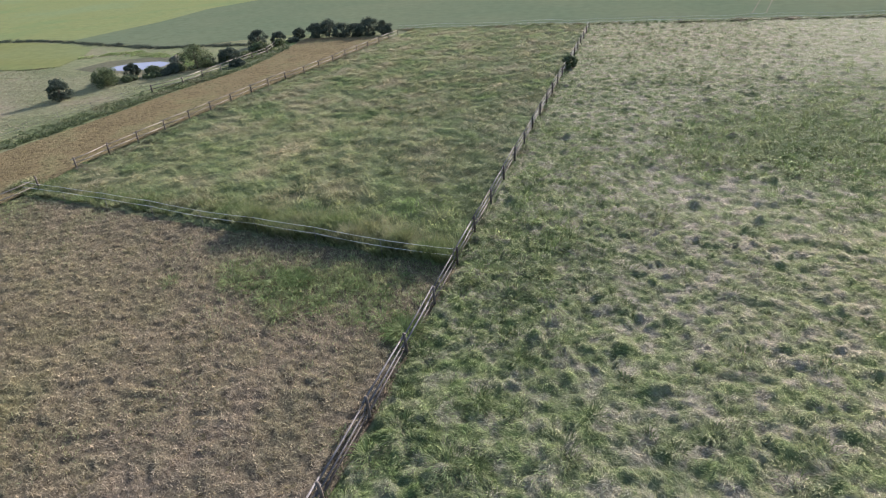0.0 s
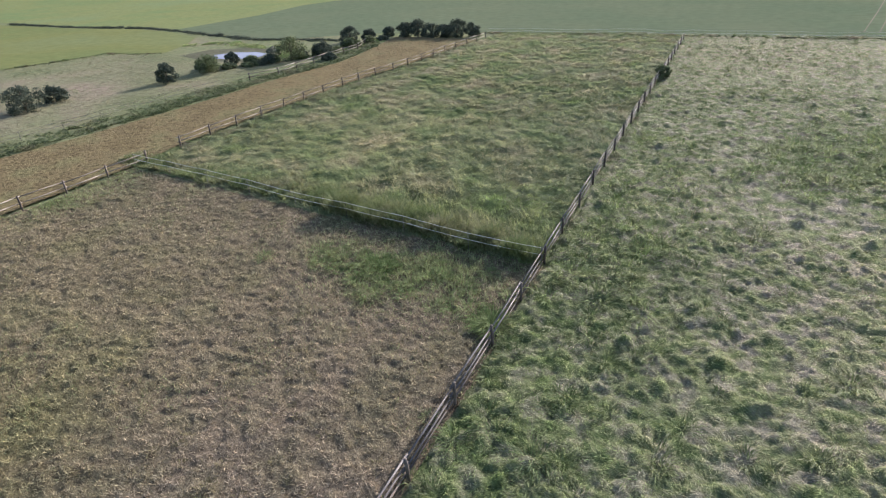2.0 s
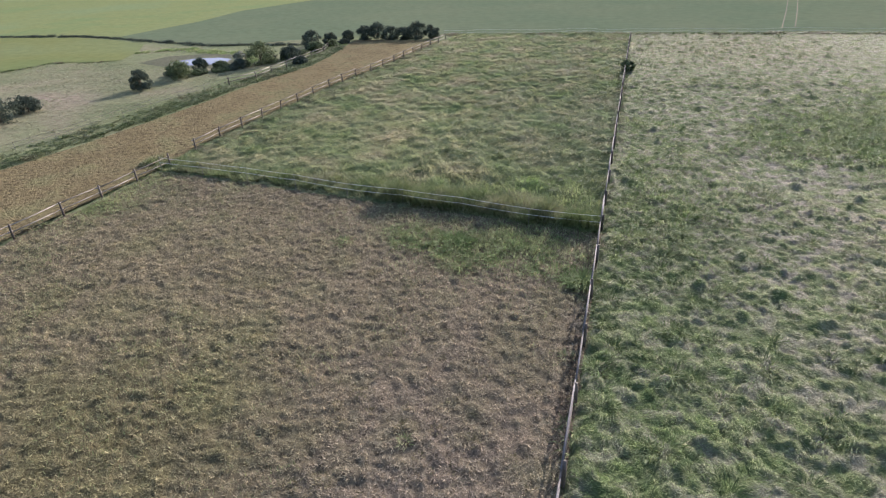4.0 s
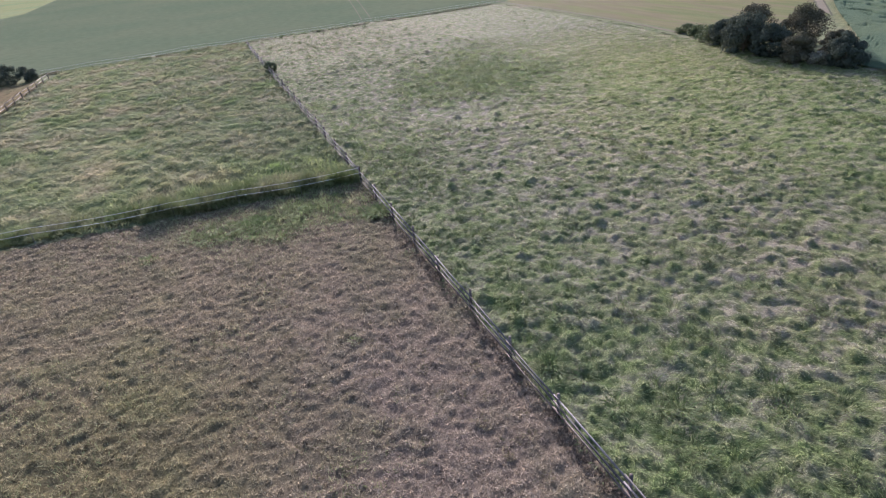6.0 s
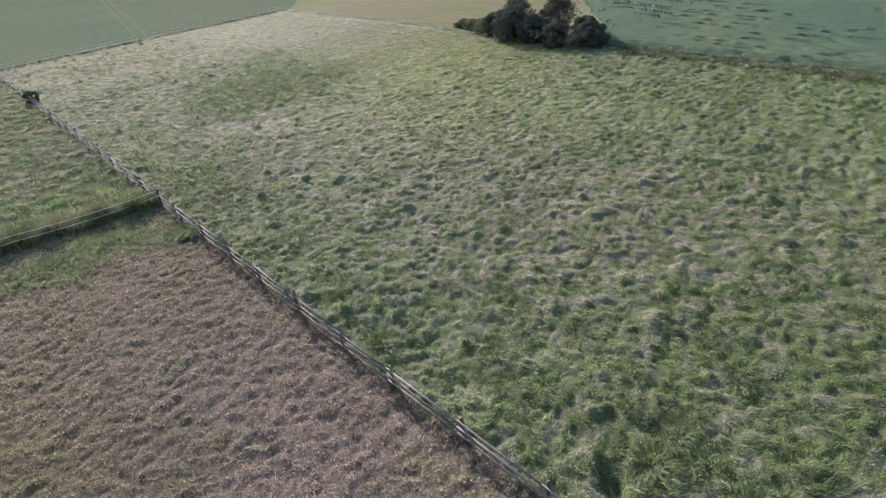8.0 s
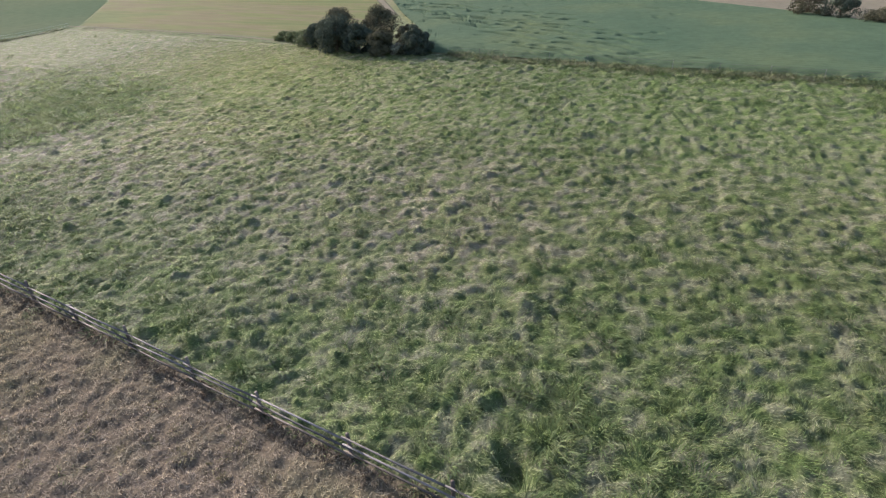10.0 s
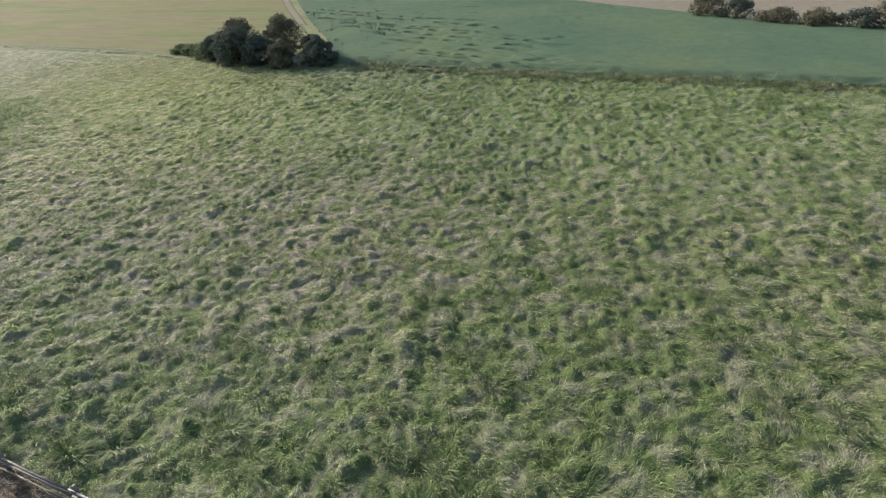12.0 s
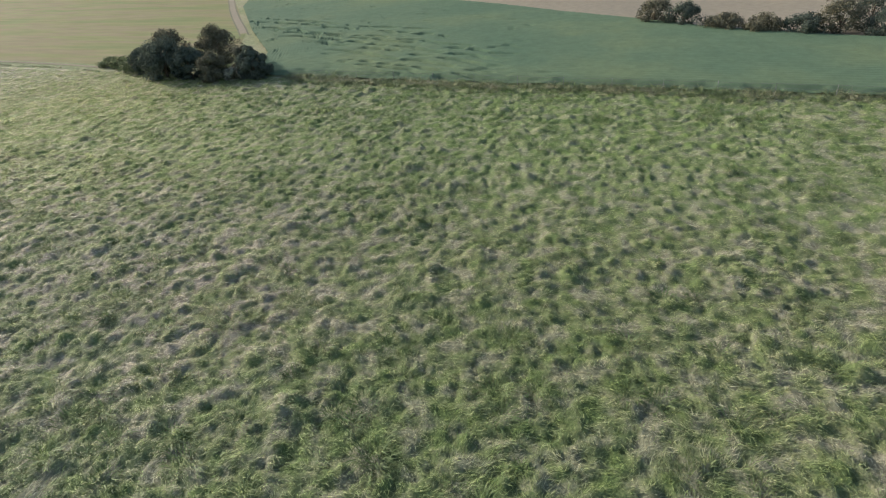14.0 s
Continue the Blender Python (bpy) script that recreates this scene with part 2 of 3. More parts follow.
M_grass = surface("lodged pasture grass blades", [(0.36, (0.225, 0.275, 0.11)), (0.5, (0.295, 0.315, 0.168)), (0.62, (0.385, 0.368, 0.262))], GREY, 0.9, 2.2, 0.6, 0.18, leaf=0.5, island=0.16, zones=ZONES)
M_tuft = surface("tussock grass blades", [(0.36, (0.2, 0.28, 0.105)), (0.5, (0.268, 0.33, 0.135)), (0.64, (0.33, 0.355, 0.18))], GREY, 0.35, 2.4, 0.6, 0.18, leaf=0.5, island=0.18, zones=ZONES)
M_sedge = surface("dark tussock blades", [(0.36, (0.115, 0.158, 0.066)), (0.64, (0.17, 0.2, 0.095))], GREY, 0.2, 1.4, 0.6, 0.2, leaf=0.45, island=0.35, zones=ZONES)
M_hay = surface("tall meadow grass blades", [(0.36, (0.19, 0.245, 0.112)), (0.5, (0.262, 0.285, 0.155)), (0.64, (0.35, 0.32, 0.215))], GREY, 0.2, 1.8, 0.65, 0.2, leaf=0.5, island=0.16, zones=[(-22, 16, 17, 18, (1.25, 1.2, 1.15), 1.2), (-7, 34, 13, 32, (0.94, 0.97, 0.92), 1.2), (-5, 7, 10, 9, (0.84, 0.95, 0.74), 1.3)])
M_rim = surface("green rim grass blades", [(0.36, (0.15, 0.192, 0.08)), (0.5, (0.195, 0.218, 0.105)), (0.64, (0.255, 0.248, 0.15))], GREY, 0.3, 1.4, 0.75, 0.1, leaf=0.22, island=0.18)
M_short = surface("grazed stubble blades", [(0.36, (0.34, 0.302, 0.195)), (0.5, (0.4, 0.33, 0.242)), (0.64, (0.38, 0.336, 0.218))], TUFTY, 0.16, 5.0, 0.7, 0.15, leaf=0.4, island=0.18, zones=OCHRE)
M_regrow = surface("olive regrowth blades", [(0.36, (0.225, 0.275, 0.125)), (0.64, (0.305, 0.32, 0.18))], GREY, 0.3, 1.4, 0.6, 0.2, leaf=0.5, island=0.35)
M_straw = surface("dry olive tussock blades", [(0.36, (0.16, 0.145, 0.08)), (0.64, (0.23, 0.2, 0.12))], GREY, 0.3, 2.0, 0.7, 0.15, leaf=0.4, island=0.3)
M_weedy = surface("fresh weed blades", [(0.36, (0.17, 0.235, 0.092)), (0.64, (0.25, 0.29, 0.14))], GREY, 0.3, 1.4, 0.65, 0.12, leaf=0.5, island=0.25)
M_weed = surface("mixed verge weeds", [(0.36, (0.10, 0.15, 0.06)), (0.5, (0.14, 0.17, 0.08)), (0.64, (0.17, 0.145, 0.10))], GREY, 0.25, 1.4, 0.6, 0.2, leaf=0.4, island=0.4)
M_dead = surface("dead brown stalks", [(0.36, (0.11, 0.085, 0.065)), (0.64, (0.18, 0.14, 0.11))], GREY, 0.3, 2.0, 0.8, 0.1, leaf=0.25, island=0.4)
M_verge = surface("green verge growth", [(0.36, (0.105, 0.138, 0.065)), (0.5, (0.14, 0.168, 0.085)), (0.64, (0.2, 0.198, 0.125))], GREY, 0.35, 1.4, 0.65, 0.2, leaf=0.45, island=0.35)
M_dry = surface("dry meadow grass", [(0.36, (0.20, 0.22, 0.125)), (0.5, (0.235, 0.235, 0.15)), (0.64, (0.295, 0.255, 0.19))], GREY, 0.09, 1.0, 0.7, 0.15, leaf=0.5, island=0.1)
# Leaf colour lifted and blued to paint in haze over the trees.
M_leaf = surface("shrub leaves", [(0.35, (0.06, 0.075, 0.062)), (0.65, (0.095, 0.112, 0.084))], SOFT, 0.6, 3.0, 0.9, 0.02, leaf=0.25, island=0.1)
M_shrub = surface("bright shrub leaves", [(0.35, (0.085, 0.11, 0.06)), (0.65, (0.135, 0.16, 0.085))], GREY, 0.6, 3.0, 0.7, 0.15, leaf=0.35, island=0.35)
M_russet = surface("olive-brown leaves", [(0.35, (0.085, 0.085, 0.058)), (0.65, (0.122, 0.115, 0.078))], SOFT, 0.6, 3.0, 0.9, 0.02, leaf=0.14, island=0.08)
M_pale = surface("pale blossom and leaves", [(0.35, (0.16, 0.17, 0.12)), (0.65, (0.34, 0.33, 0.28))], GREY, 1.5, 4.0, 0.7, 0.2, leaf=0.3, island=0.4)
M_bark = surface("bark", [(0.35, (0.09, 0.07, 0.05)), (0.65, (0.14, 0.11, 0.08))], GREY, 2.0, 12.0, 0.9, 0.2, 0.03, 14.0)
M_wood = surface("weathered grey timber", [(0.35, (0.1, 0.092, 0.094)), (0.65, (0.17, 0.158, 0.16))], GREY, 1.5, 14.0, 0.75, 0.2, 0.01, 25.0, piece=0.45)
# Paler rail timber than M_wood and M_brown.
M_pole = surface("pale timber rail", [(0.35, (0.2, 0.172, 0.142)), (0.65, (0.3, 0.262, 0.225))], GREY, 1.5, 14.0, 0.65, 0.2, 0.01, 25.0, piece=0.35)
M_brown = surface("brown weathered rail", [(0.35, (0.085, 0.07, 0.062)), (0.65, (0.15, 0.125, 0.112))], GREY, 1.5, 14.0, 0.75, 0.2, 0.01, 25.0, piece=0.4)
M_post = surface("dark weathered post", [(0.35, (0.05, 0.044, 0.038)), (0.65, (0.085, 0.073, 0.06))], GREY, 1.5, 14.0, 0.85, 0.15, 0.01, 25.0, piece=0.3)
M_tape = surface("white fence tape", [(0.35, (0.6, 0.6, 0.58)), (0.65, (0.7, 0.7, 0.68))], GREY, 1.0, 6.0, 0.5, 0.3)
M_water, _n, _l = nodes_of("sky-tinted pond water")
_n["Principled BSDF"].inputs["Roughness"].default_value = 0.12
# Lavender base colour stands in for reflected sky; low IOR mutes real reflection.
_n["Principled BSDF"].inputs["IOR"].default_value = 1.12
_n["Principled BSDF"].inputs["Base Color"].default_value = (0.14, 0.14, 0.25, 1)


# ---- mesh helpers ----
def mesh_from(name, verts, faces, material):
    """A mesh from arrays: verts (n, 3), faces (m, k) of one kind."""
    me = bpy.data.meshes.new(name)
    me.vertices.add(len(verts))
    me.vertices.foreach_set("co", np.ascontiguousarray(verts, dtype=np.float32).ravel())
    k = faces.shape[1]
    me.loops.add(faces.size)
    me.loops.foreach_set("vertex_index", np.ascontiguousarray(faces, dtype=np.int32).ravel())
    me.polygons.add(len(faces))
    me.polygons.foreach_set("loop_start", np.arange(0, faces.size, k, dtype=np.int32))
    me.update(calc_edges=True)
    if material:
        me.materials.append(material)
    return me


def part(name, bm, material, parent=None, label="", smooth=False):
    me = bpy.data.meshes.new(name)
    for f in bm.faces:
        f.smooth = smooth
    bm.to_mesh(me)
    bm.free()
    me.materials.append(material)
    ob = new(name, me)
    if parent:
        ob.parent = parent
    return tagged(ob, label)


def tube(bm, points, radii, sides=7):
    """A tapered round pole through the points."""
    rings = []
    for i, p in enumerate(points):
        p = Vector(p)
        d = (Vector(points[min(i + 1, len(points) - 1)]) - Vector(points[max(i - 1, 0)])).normalized()
        a = d.cross(Vector((0, 0, 1)) if abs(d.z) < 0.9 else Vector((1, 0, 0))).normalized()
        b = d.cross(a)
        rings.append([bm.verts.new(p + radii[i] * (math.cos(t) * a + math.sin(t) * b)) for t in (2 * math.pi * k / sides for k in range(sides))])
    for r, s in zip(rings, rings[1:]):
        for k in range(sides):
            bm.faces.new((r[k], r[(k + 1) % sides], s[(k + 1) % sides], s[k]))
    bm.faces.new(rings[0][::-1])
    bm.faces.new(rings[-1])
    return bm


def blades(x, y, z, way, lean, length, width, bend=0.5):
    """Arrays of two-facet grass blades: root, two corners at the bend, tip.
    lean: 0 upright to 1 lying flat at the root; bend is added past the middle."""
    n = len(x)
    a0, a1 = lean * math.pi / 2, np.minimum(lean + bend, 1.06) * math.pi / 2
    cx, cy = np.cos(way), np.sin(way)
    root = np.stack([x, y, z - 0.03], 1)
    half = length * 0.5
    mid = root + np.stack([cx * np.sin(a0) * half, cy * np.sin(a0) * half, np.cos(a0) * half], 1)
    tip = mid + np.stack([cx * np.sin(a1) * half, cy * np.sin(a1) * half, np.cos(a1) * half], 1)
    twist = rng.uniform(-0.5, 0.5, n)
    side = np.stack([-cy, cx, twist], 1) * (width * 0.5)[:, None]
    verts = np.stack([root, mid + side, mid - side, tip], 1).reshape(-1, 3)
    base = np.arange(n)[:, None] * 4
    tris = np.concatenate([base + [0, 1, 2], base + [2, 1, 3]], 1).reshape(-1, 3)
    return verts, tris


def strands(x, y, z, way, rise, length, width):
    """Arrays of one-facet grass strands: a root edge and a tip. rise: the tip's angle over the ground."""
    n = len(x)
    cx, cy = np.cos(way), np.sin(way)
    root = np.stack([x, y, z], 1)
    tip = root + np.stack([cx * np.cos(rise), cy * np.cos(rise), np.sin(rise)], 1) * length[:, None]
    side = np.stack([-cy, cx, rng.uniform(-0.6, 0.6, n)], 1) * (width * 0.5)[:, None]
    return np.stack([root + side, root - side, tip], 1).reshape(-1, 3), np.arange(n * 3).reshape(-1, 3)


def stuff(name, chunks, material, label, category):
    verts, tris, at = [], [], 0
    for v, t in chunks:
        verts.append(v)
        tris.append(t + at)
        at += len(v)
    ob = new(name, mesh_from(name, np.concatenate(verts), np.concatenate(tris), material))
    return tagged(ob, label, category, kind="stuff")


def scatter(x0, x1, y0, y1, per_m2):
    n = int((x1 - x0) * (y1 - y0) * per_m2)
    return rng.uniform(x0, x1, n), rng.uniform(y0, y1, n)


# ---- ground ----
def ground_lines(spans):
    """Grid lines from spans of (start, end, pitch), stretched out to the horizon at both ends."""
    out = np.cumsum(0.3 * 1.25 ** np.arange(36))
    inner = np.concatenate([np.arange(a, b - 0.01, p) for a, b, p in spans] + [[spans[-1][1]]])
    return np.concatenate([inner[0] - out[::-1], inner, inner[-1] + out])


gx = ground_lines([(-41.0, 0.0, 0.21), (0.0, 30.0, 0.15), (30.0, 58.0, 0.24)])
gy = ground_lines([(-71.0, -56.0, 0.32), (-56.0, 6.0, 0.17), (6.0, 46.0, 0.28), (46.0, 90.0, 0.5)])
mx, my = np.meshgrid(gx, gy)
gv = np.stack([mx, my, height(mx, my)], -1).reshape(-1, 3)
nx, ny = len(gx), len(gy)
q = (np.arange(ny - 1)[:, None] * nx + np.arange(nx - 1)[None, :]).reshape(-1, 1)
gf = np.concatenate([q, q + 1, q + nx + 1, q + nx], 1)
me = mesh_from("ground", gv, gf, None)
for m in (M_outer, M_pasture, M_grazed, M_tall):
    me.materials.append(m)
fx, fy = gv[gf].mean(1)[:, 0], gv[gf].mean(1)[:, 1]
slot = np.zeros(len(gf), dtype=np.int32)
inside = (fx < 57.5) & (fx > left_line(fy)) & (fy < far_line(fx)) & (fy > -140)
slot[inside & (fx > 0)] = 1
slot[inside & (fx <= 0) & (fy < cross_line(fx))] = 2
slot[inside & (fx <= 0) & (fy >= cross_line(fx))] = 3
me.polygons.foreach_set("material_index", slot)
me.polygons.foreach_set("use_smooth", np.ones(len(gf), dtype=bool))
tagged(new("ground", me), "lumpy pasture ground with worn turf and thatch", "ground", kind="structure")


def field(name, corners, z, material, label, category="field"):
    """A flat field or track laid just over the ground."""
    bm = bmesh.new()
    bm.faces.new([bm.verts.new((x, y, z)) for x, y in corners])
    bmesh.ops.triangulate(bm, faces=bm.faces[:])
    ob = part(name, bm, material)
    return tagged(ob, label, category, kind="structure")


def crop_height(x, y):
    """Standing crop with lodged hollows, densest towards the trees."""
    z = (0.55 + 0.1 * (fbm(x, y, 3.0, 71) - 0.5)) * step(57.4, 59.5, x + 0.6 * lattice(x, y, 0.9, 75)) + 0.02
    u, v = 0.95 * x - 0.3 * y + 5.0 * (fbm(x, y, 13.0, 74) - 0.5), 0.3 * x + 0.95 * y
    arcs = sum(step(0.3, 0.5, np.exp(-((u - c) / 0.45) ** 2)) * step(0.36, 0.42, lattice(u * 0.2, v, 1.5, 72 + i)) * step(a, a + 5, v) * (1 - step(b - 6, b, v)) for i, (c, a, b) in enumerate(((60.6, -16, 8), (62.4, -16, 12), (64.0, -14, 16), (66.5, -12, 22), (69.2, -10, 30), (71.6, -8, 38), (74.2, -8, 46), (75.8, 0, 52), (80.4, 6, 62), (83.2, 14, 64))))
    loose = 0.6 * step(0.8, 0.84, 0.75 * lattice(u, v / 2.0, 1.1, 83) + 0.25 * lattice(u, v, 0.7, 73)) * step(-45, -20, y)
    flat = np.clip(arcs + loose, 0, 1)
    rows = 0.02 * np.sin(2 * math.pi * (x + 0.25 * lattice(x, y, 6, 77)) / 0.9) * (1 - step(66, 74, x)) * (0.4 + fbm(x, y, 5, 78))
    return np.maximum(z + rows - 0.42 * flat, 0.02)


def crop_field():
    """A grid whose rows run from the weedy edge or the mown field to the far track."""
    b = np.arange(-90, 62, 0.5)[:, None]
    t = np.concatenate([np.linspace(0, 0.25, 60), np.linspace(0.255, 0.8, 120), np.linspace(0.82, 1, 12)])[None, :]
    near = np.interp(b, [1.5, 3, 7, 22, 46, 62], [57.6, 61, 68, 84, 112, 137])
    far = np.interp(b, [-140, -66, -50, -40, -28, -14, 20, 62], [70, 81, 87, 94, 101, 110.5, 130, 152])
    x, y = near + (far - near) * t, b + 0 * t
    m, n = x.shape
    v = np.stack([x, y, crop_height(x, y)], -1).reshape(-1, 3)
    q = (np.arange(m - 1)[:, None] * n + np.arange(n - 1)[None, :]).reshape(-1, 1)
    me = mesh_from("crop_field", v, np.concatenate([q, q + 1, q + n + 1, q + n], 1), M_crop)
    me.polygons.foreach_set("use_smooth", np.ones(len(me.polygons), dtype=bool))
    return tagged(new("crop_field", me), "blue-green crop field with lodged hollows", "field", kind="structure")


# far_field is duller than far_bright_field, with one slanting edge between them.
field("far_field", [(-36, 84), (-2, 86), (60.5, 88), (70, 100), (92, 128), (160, 250), (320, 700), (-60, 700), (-68, 250), (-100, 175), (-113, 126), (-110, 102), (-111, 92), (-112, 76.5), (-99, 72.5), (-80, 68.5), (-72, 70), (-60, 79)], 0.05, M_dull, "dull green crop field beyond the pasture")
field("far_bright_field", [(-500, 700), (-60, 700), (-68, 250), (-100, 175), (-113, 126), (-110, 102), (-111, 92), (-112, 76.5), (-123, 78.5), (-147, 76.5), (-176, 78.5), (-500, 84)], 0.05, M_bright, "bright green crop field")
field("near_bright_field", [(-400, 77), (-176, 74.5), (-147, 73), (-123, 75), (-110, 72.5), (-97, 67.5), (-91.5, 60), (-87.5, 51), (-92, 48.8), (-99.5, 47.5), (-101.5, 38.5), (-104.5, 31), (-400, -150)], 0.06, M_young, "yellow-green crop field beside the ditch")
field("ploughed_strip", [(-44.5, -62), (-41.5, -30), (-39.6, -7), (-39, 5), (-39.9, 10), (-39.4, 21), (-38.8, 31), (-38, 42), (-36.8, 49), (-34.5, 75), (-52, 75), (-50.5, 66), (-49, 58), (-48.2, 50), (-49.3, 43), (-50.4, 35), (-50.7, 27), (-51.4, 18.5), (-52.4, 9), (-53.8, 1), (-57, -16), (-66, -62)], 0.14, M_soil, "brown harrowed soil strip beside the paddock")
crop_field()
field("olive_field", [(61.2, 88), (61.8, 60), (61, 36), (59.5, 27), (61, 8), (84, 23.5), (112, 47.5), (140, 72), (500, 430), (500, 700), (320.5, 700), (160.5, 250), (92.5, 128), (70.5, 100)], 0.03, M_olive, "olive and tan mown field")
field("stubble_field", [(151, 8), (130, 20.5), (112, -12), (103, -26), (95.5, -39.5), (88, -50), (82, -66), (71, -140), (500, -300), (500, 200)], 0.04, M_beige, "pale beige stubble field")


def strip(name, points, width, z, material, label):
    """A track along a plan line."""
    bm = bmesh.new()
    rows = []
    for i, p in enumerate(points):
        a, b = Vector(points[max(i - 1, 0)]), Vector(points[min(i + 1, len(points) - 1)])
        d = (b - a).normalized()
        s = Vector((-d.y, d.x)) * width / 2
        rows.append((bm.verts.new((p[0] + s.x, p[1] + s.y, z)), bm.verts.new((p[0] - s.x, p[1] - s.y, z))))
    for (a, b), (c, d) in zip(rows, rows[1:]):
        bm.faces.new((a, b, d, c))
    bmesh.ops.recalc_face_normals(bm, faces=bm.faces[:])
    return tagged(part(name, bm, material), label, "track", kind="structure")


strip("sandy_track", [(58.8, 27.5), (59.8, 36), (60.6, 49), (60.8, 64), (60.6, 80), (60, 91)], 0.6, 0.06, M_beige, "narrow sandy track along the pasture's edge")
strip("field_track", [(84, 24), (88, 27.5), (100, 38.5), (112, 49), (140, 72.5)], 1.5, 0.05, M_beige, "pale sandy track between crop and mown field")
for side in (-0.5, 0.5):
    strip("wheel_rut", [(82 + side, 22.2 - side), (88 + side, 27.5 - side), (100 + side, 38.5 - side), (112 + side, 49 - side), (140 + side, 72.5 - side)], 0.28, 0.056, M_mud, "dark wheel rut in the sandy track")
strip("stubble_track", [(151, 7), (130.5, 19), (111.5, -13), (102, -27), (95, -39)], 0.8, 0.07, M_track, "pale track between crop and stubble")
for x0, x1 in ((26.8, 52), (29, 54.2)):
    strip("tramline", [(x0, 93), (x0 + 0.22 * (x1 - x0), 120), (x1, 220)], 0.2, 0.07, M_beige, "pale wheel line through the far crop")
field("pond_bank", [(-82, 49), (-81, 55.5), (-75, 58.5), (-68, 58.2), (-62.5, 55.5), (-61.5, 50), (-66, 46.4), (-75, 46.8)], 0.02, M_mud, "dark muddy bank round the pond", "bank")
field("pond", [(-75.2, 49.4), (-75.4, 51.4), (-73.6, 53.9), (-69.6, 55.2), (-66.4, 54.2), (-65.6, 51.8), (-66.4, 49.6), (-69.8, 48.2), (-73.4, 48.2)], 0.05, M_water, "small pond tinted lavender for the pale sky it reflects", "pond")

# ---- grass ----
def pasture_grass():
    """Fine strands combed over the tussocks, and upright blades where the pasture grows lush."""
    low, high = [], []
    for box, mat, stems in (((0.3, 31, -58, 8), 120, 26), ((0.3, 31, 8, 48), 50, 14), ((31, 57, -71, 48), 46, 8), ((0.3, 57, 48, 88), 18, 4)):
        for dense, out in ((mat, low), (stems, high)):
            x, y = scatter(*box, dense)
            g = lush(x, y)
            keep = (y < far_line(x)) & ((out is low) | (g + 1.2 * (mound(x, y) - 0.1) > 0.2 + 0.5 * rng.random(len(x))))
            x, y, g = x[keep], y[keep], g[keep]
            n = len(x)
            far = step(30, 80, np.hypot(x - 2, y + 40))
            way = lodged(x, y) + rng.normal(0, 1, n) * rng.choice([0.3, 0.9], n)
            wide = rng.uniform(0.014, 0.034, n) * (1 + 1.2 * far)
            if out is low:
                out.append(strands(x, y, height(x, y) + 0.015, way, np.clip(rng.normal(0.22, 0.2, n), -0.1, 0.9), rng.uniform(0.12, 0.34, n), wide))
            else:
                out.append(blades(x, y, height(x, y), way, np.clip(0.6 - 0.4 * g + rng.normal(0, 0.14, n), 0.05, 0.9), rng.uniform(0.16, 0.34, n) * (0.8 + 0.5 * g), wide, 0.5))
    stuff("lodged_grass", low, M_grass, "wind-lodged pale green and straw pasture grass", "grass")
    stuff("standing_grass", high, M_tuft, "standing green pasture grass in tussocks", "grass")


def tufts(name, cx, cy, size, per, material, label, spread=0.6, wide=1.0):
    """Round tussocks: blades that lean outwards from each centre."""
    n = len(cx)
    k = np.repeat(np.arange(n), per)
    r, a = np.sqrt(rng.random(n * per)), rng.uniform(0, 2 * math.pi, n * per)
    s = size[k]
    x, y = cx[k] + np.cos(a) * r * s * spread, cy[k] + np.sin(a) * r * s * spread
    return stuff(name, [blades(x, y, height(x, y), a + rng.normal(0, 0.4, n * per), np.clip(0.1 + 0.5 * r, 0, 0.8), s * rng.uniform(0.5, 1.15, n * per), rng.uniform(0.022, 0.05, n * per) * wide, 0.6)], material, label, "grass")


pasture_grass()
cx, cy = scatter(0.8, 56, -60, 82, 0.24)
g = lush(cx, cy)
keep = (g + 0.6 * rng.random(len(cx)) > 0.55) & (cy < far_line(cx) - 1)
cx, cy, g = cx[keep], cy[keep], g[keep]
tufts("pasture_tussocks", cx, cy, rng.uniform(0.32, 0.74, len(cx)) * (1 + 0.25 * g), 70, M_sedge, "tall dark green grass tussocks in the pasture", 0.75, 0.9)


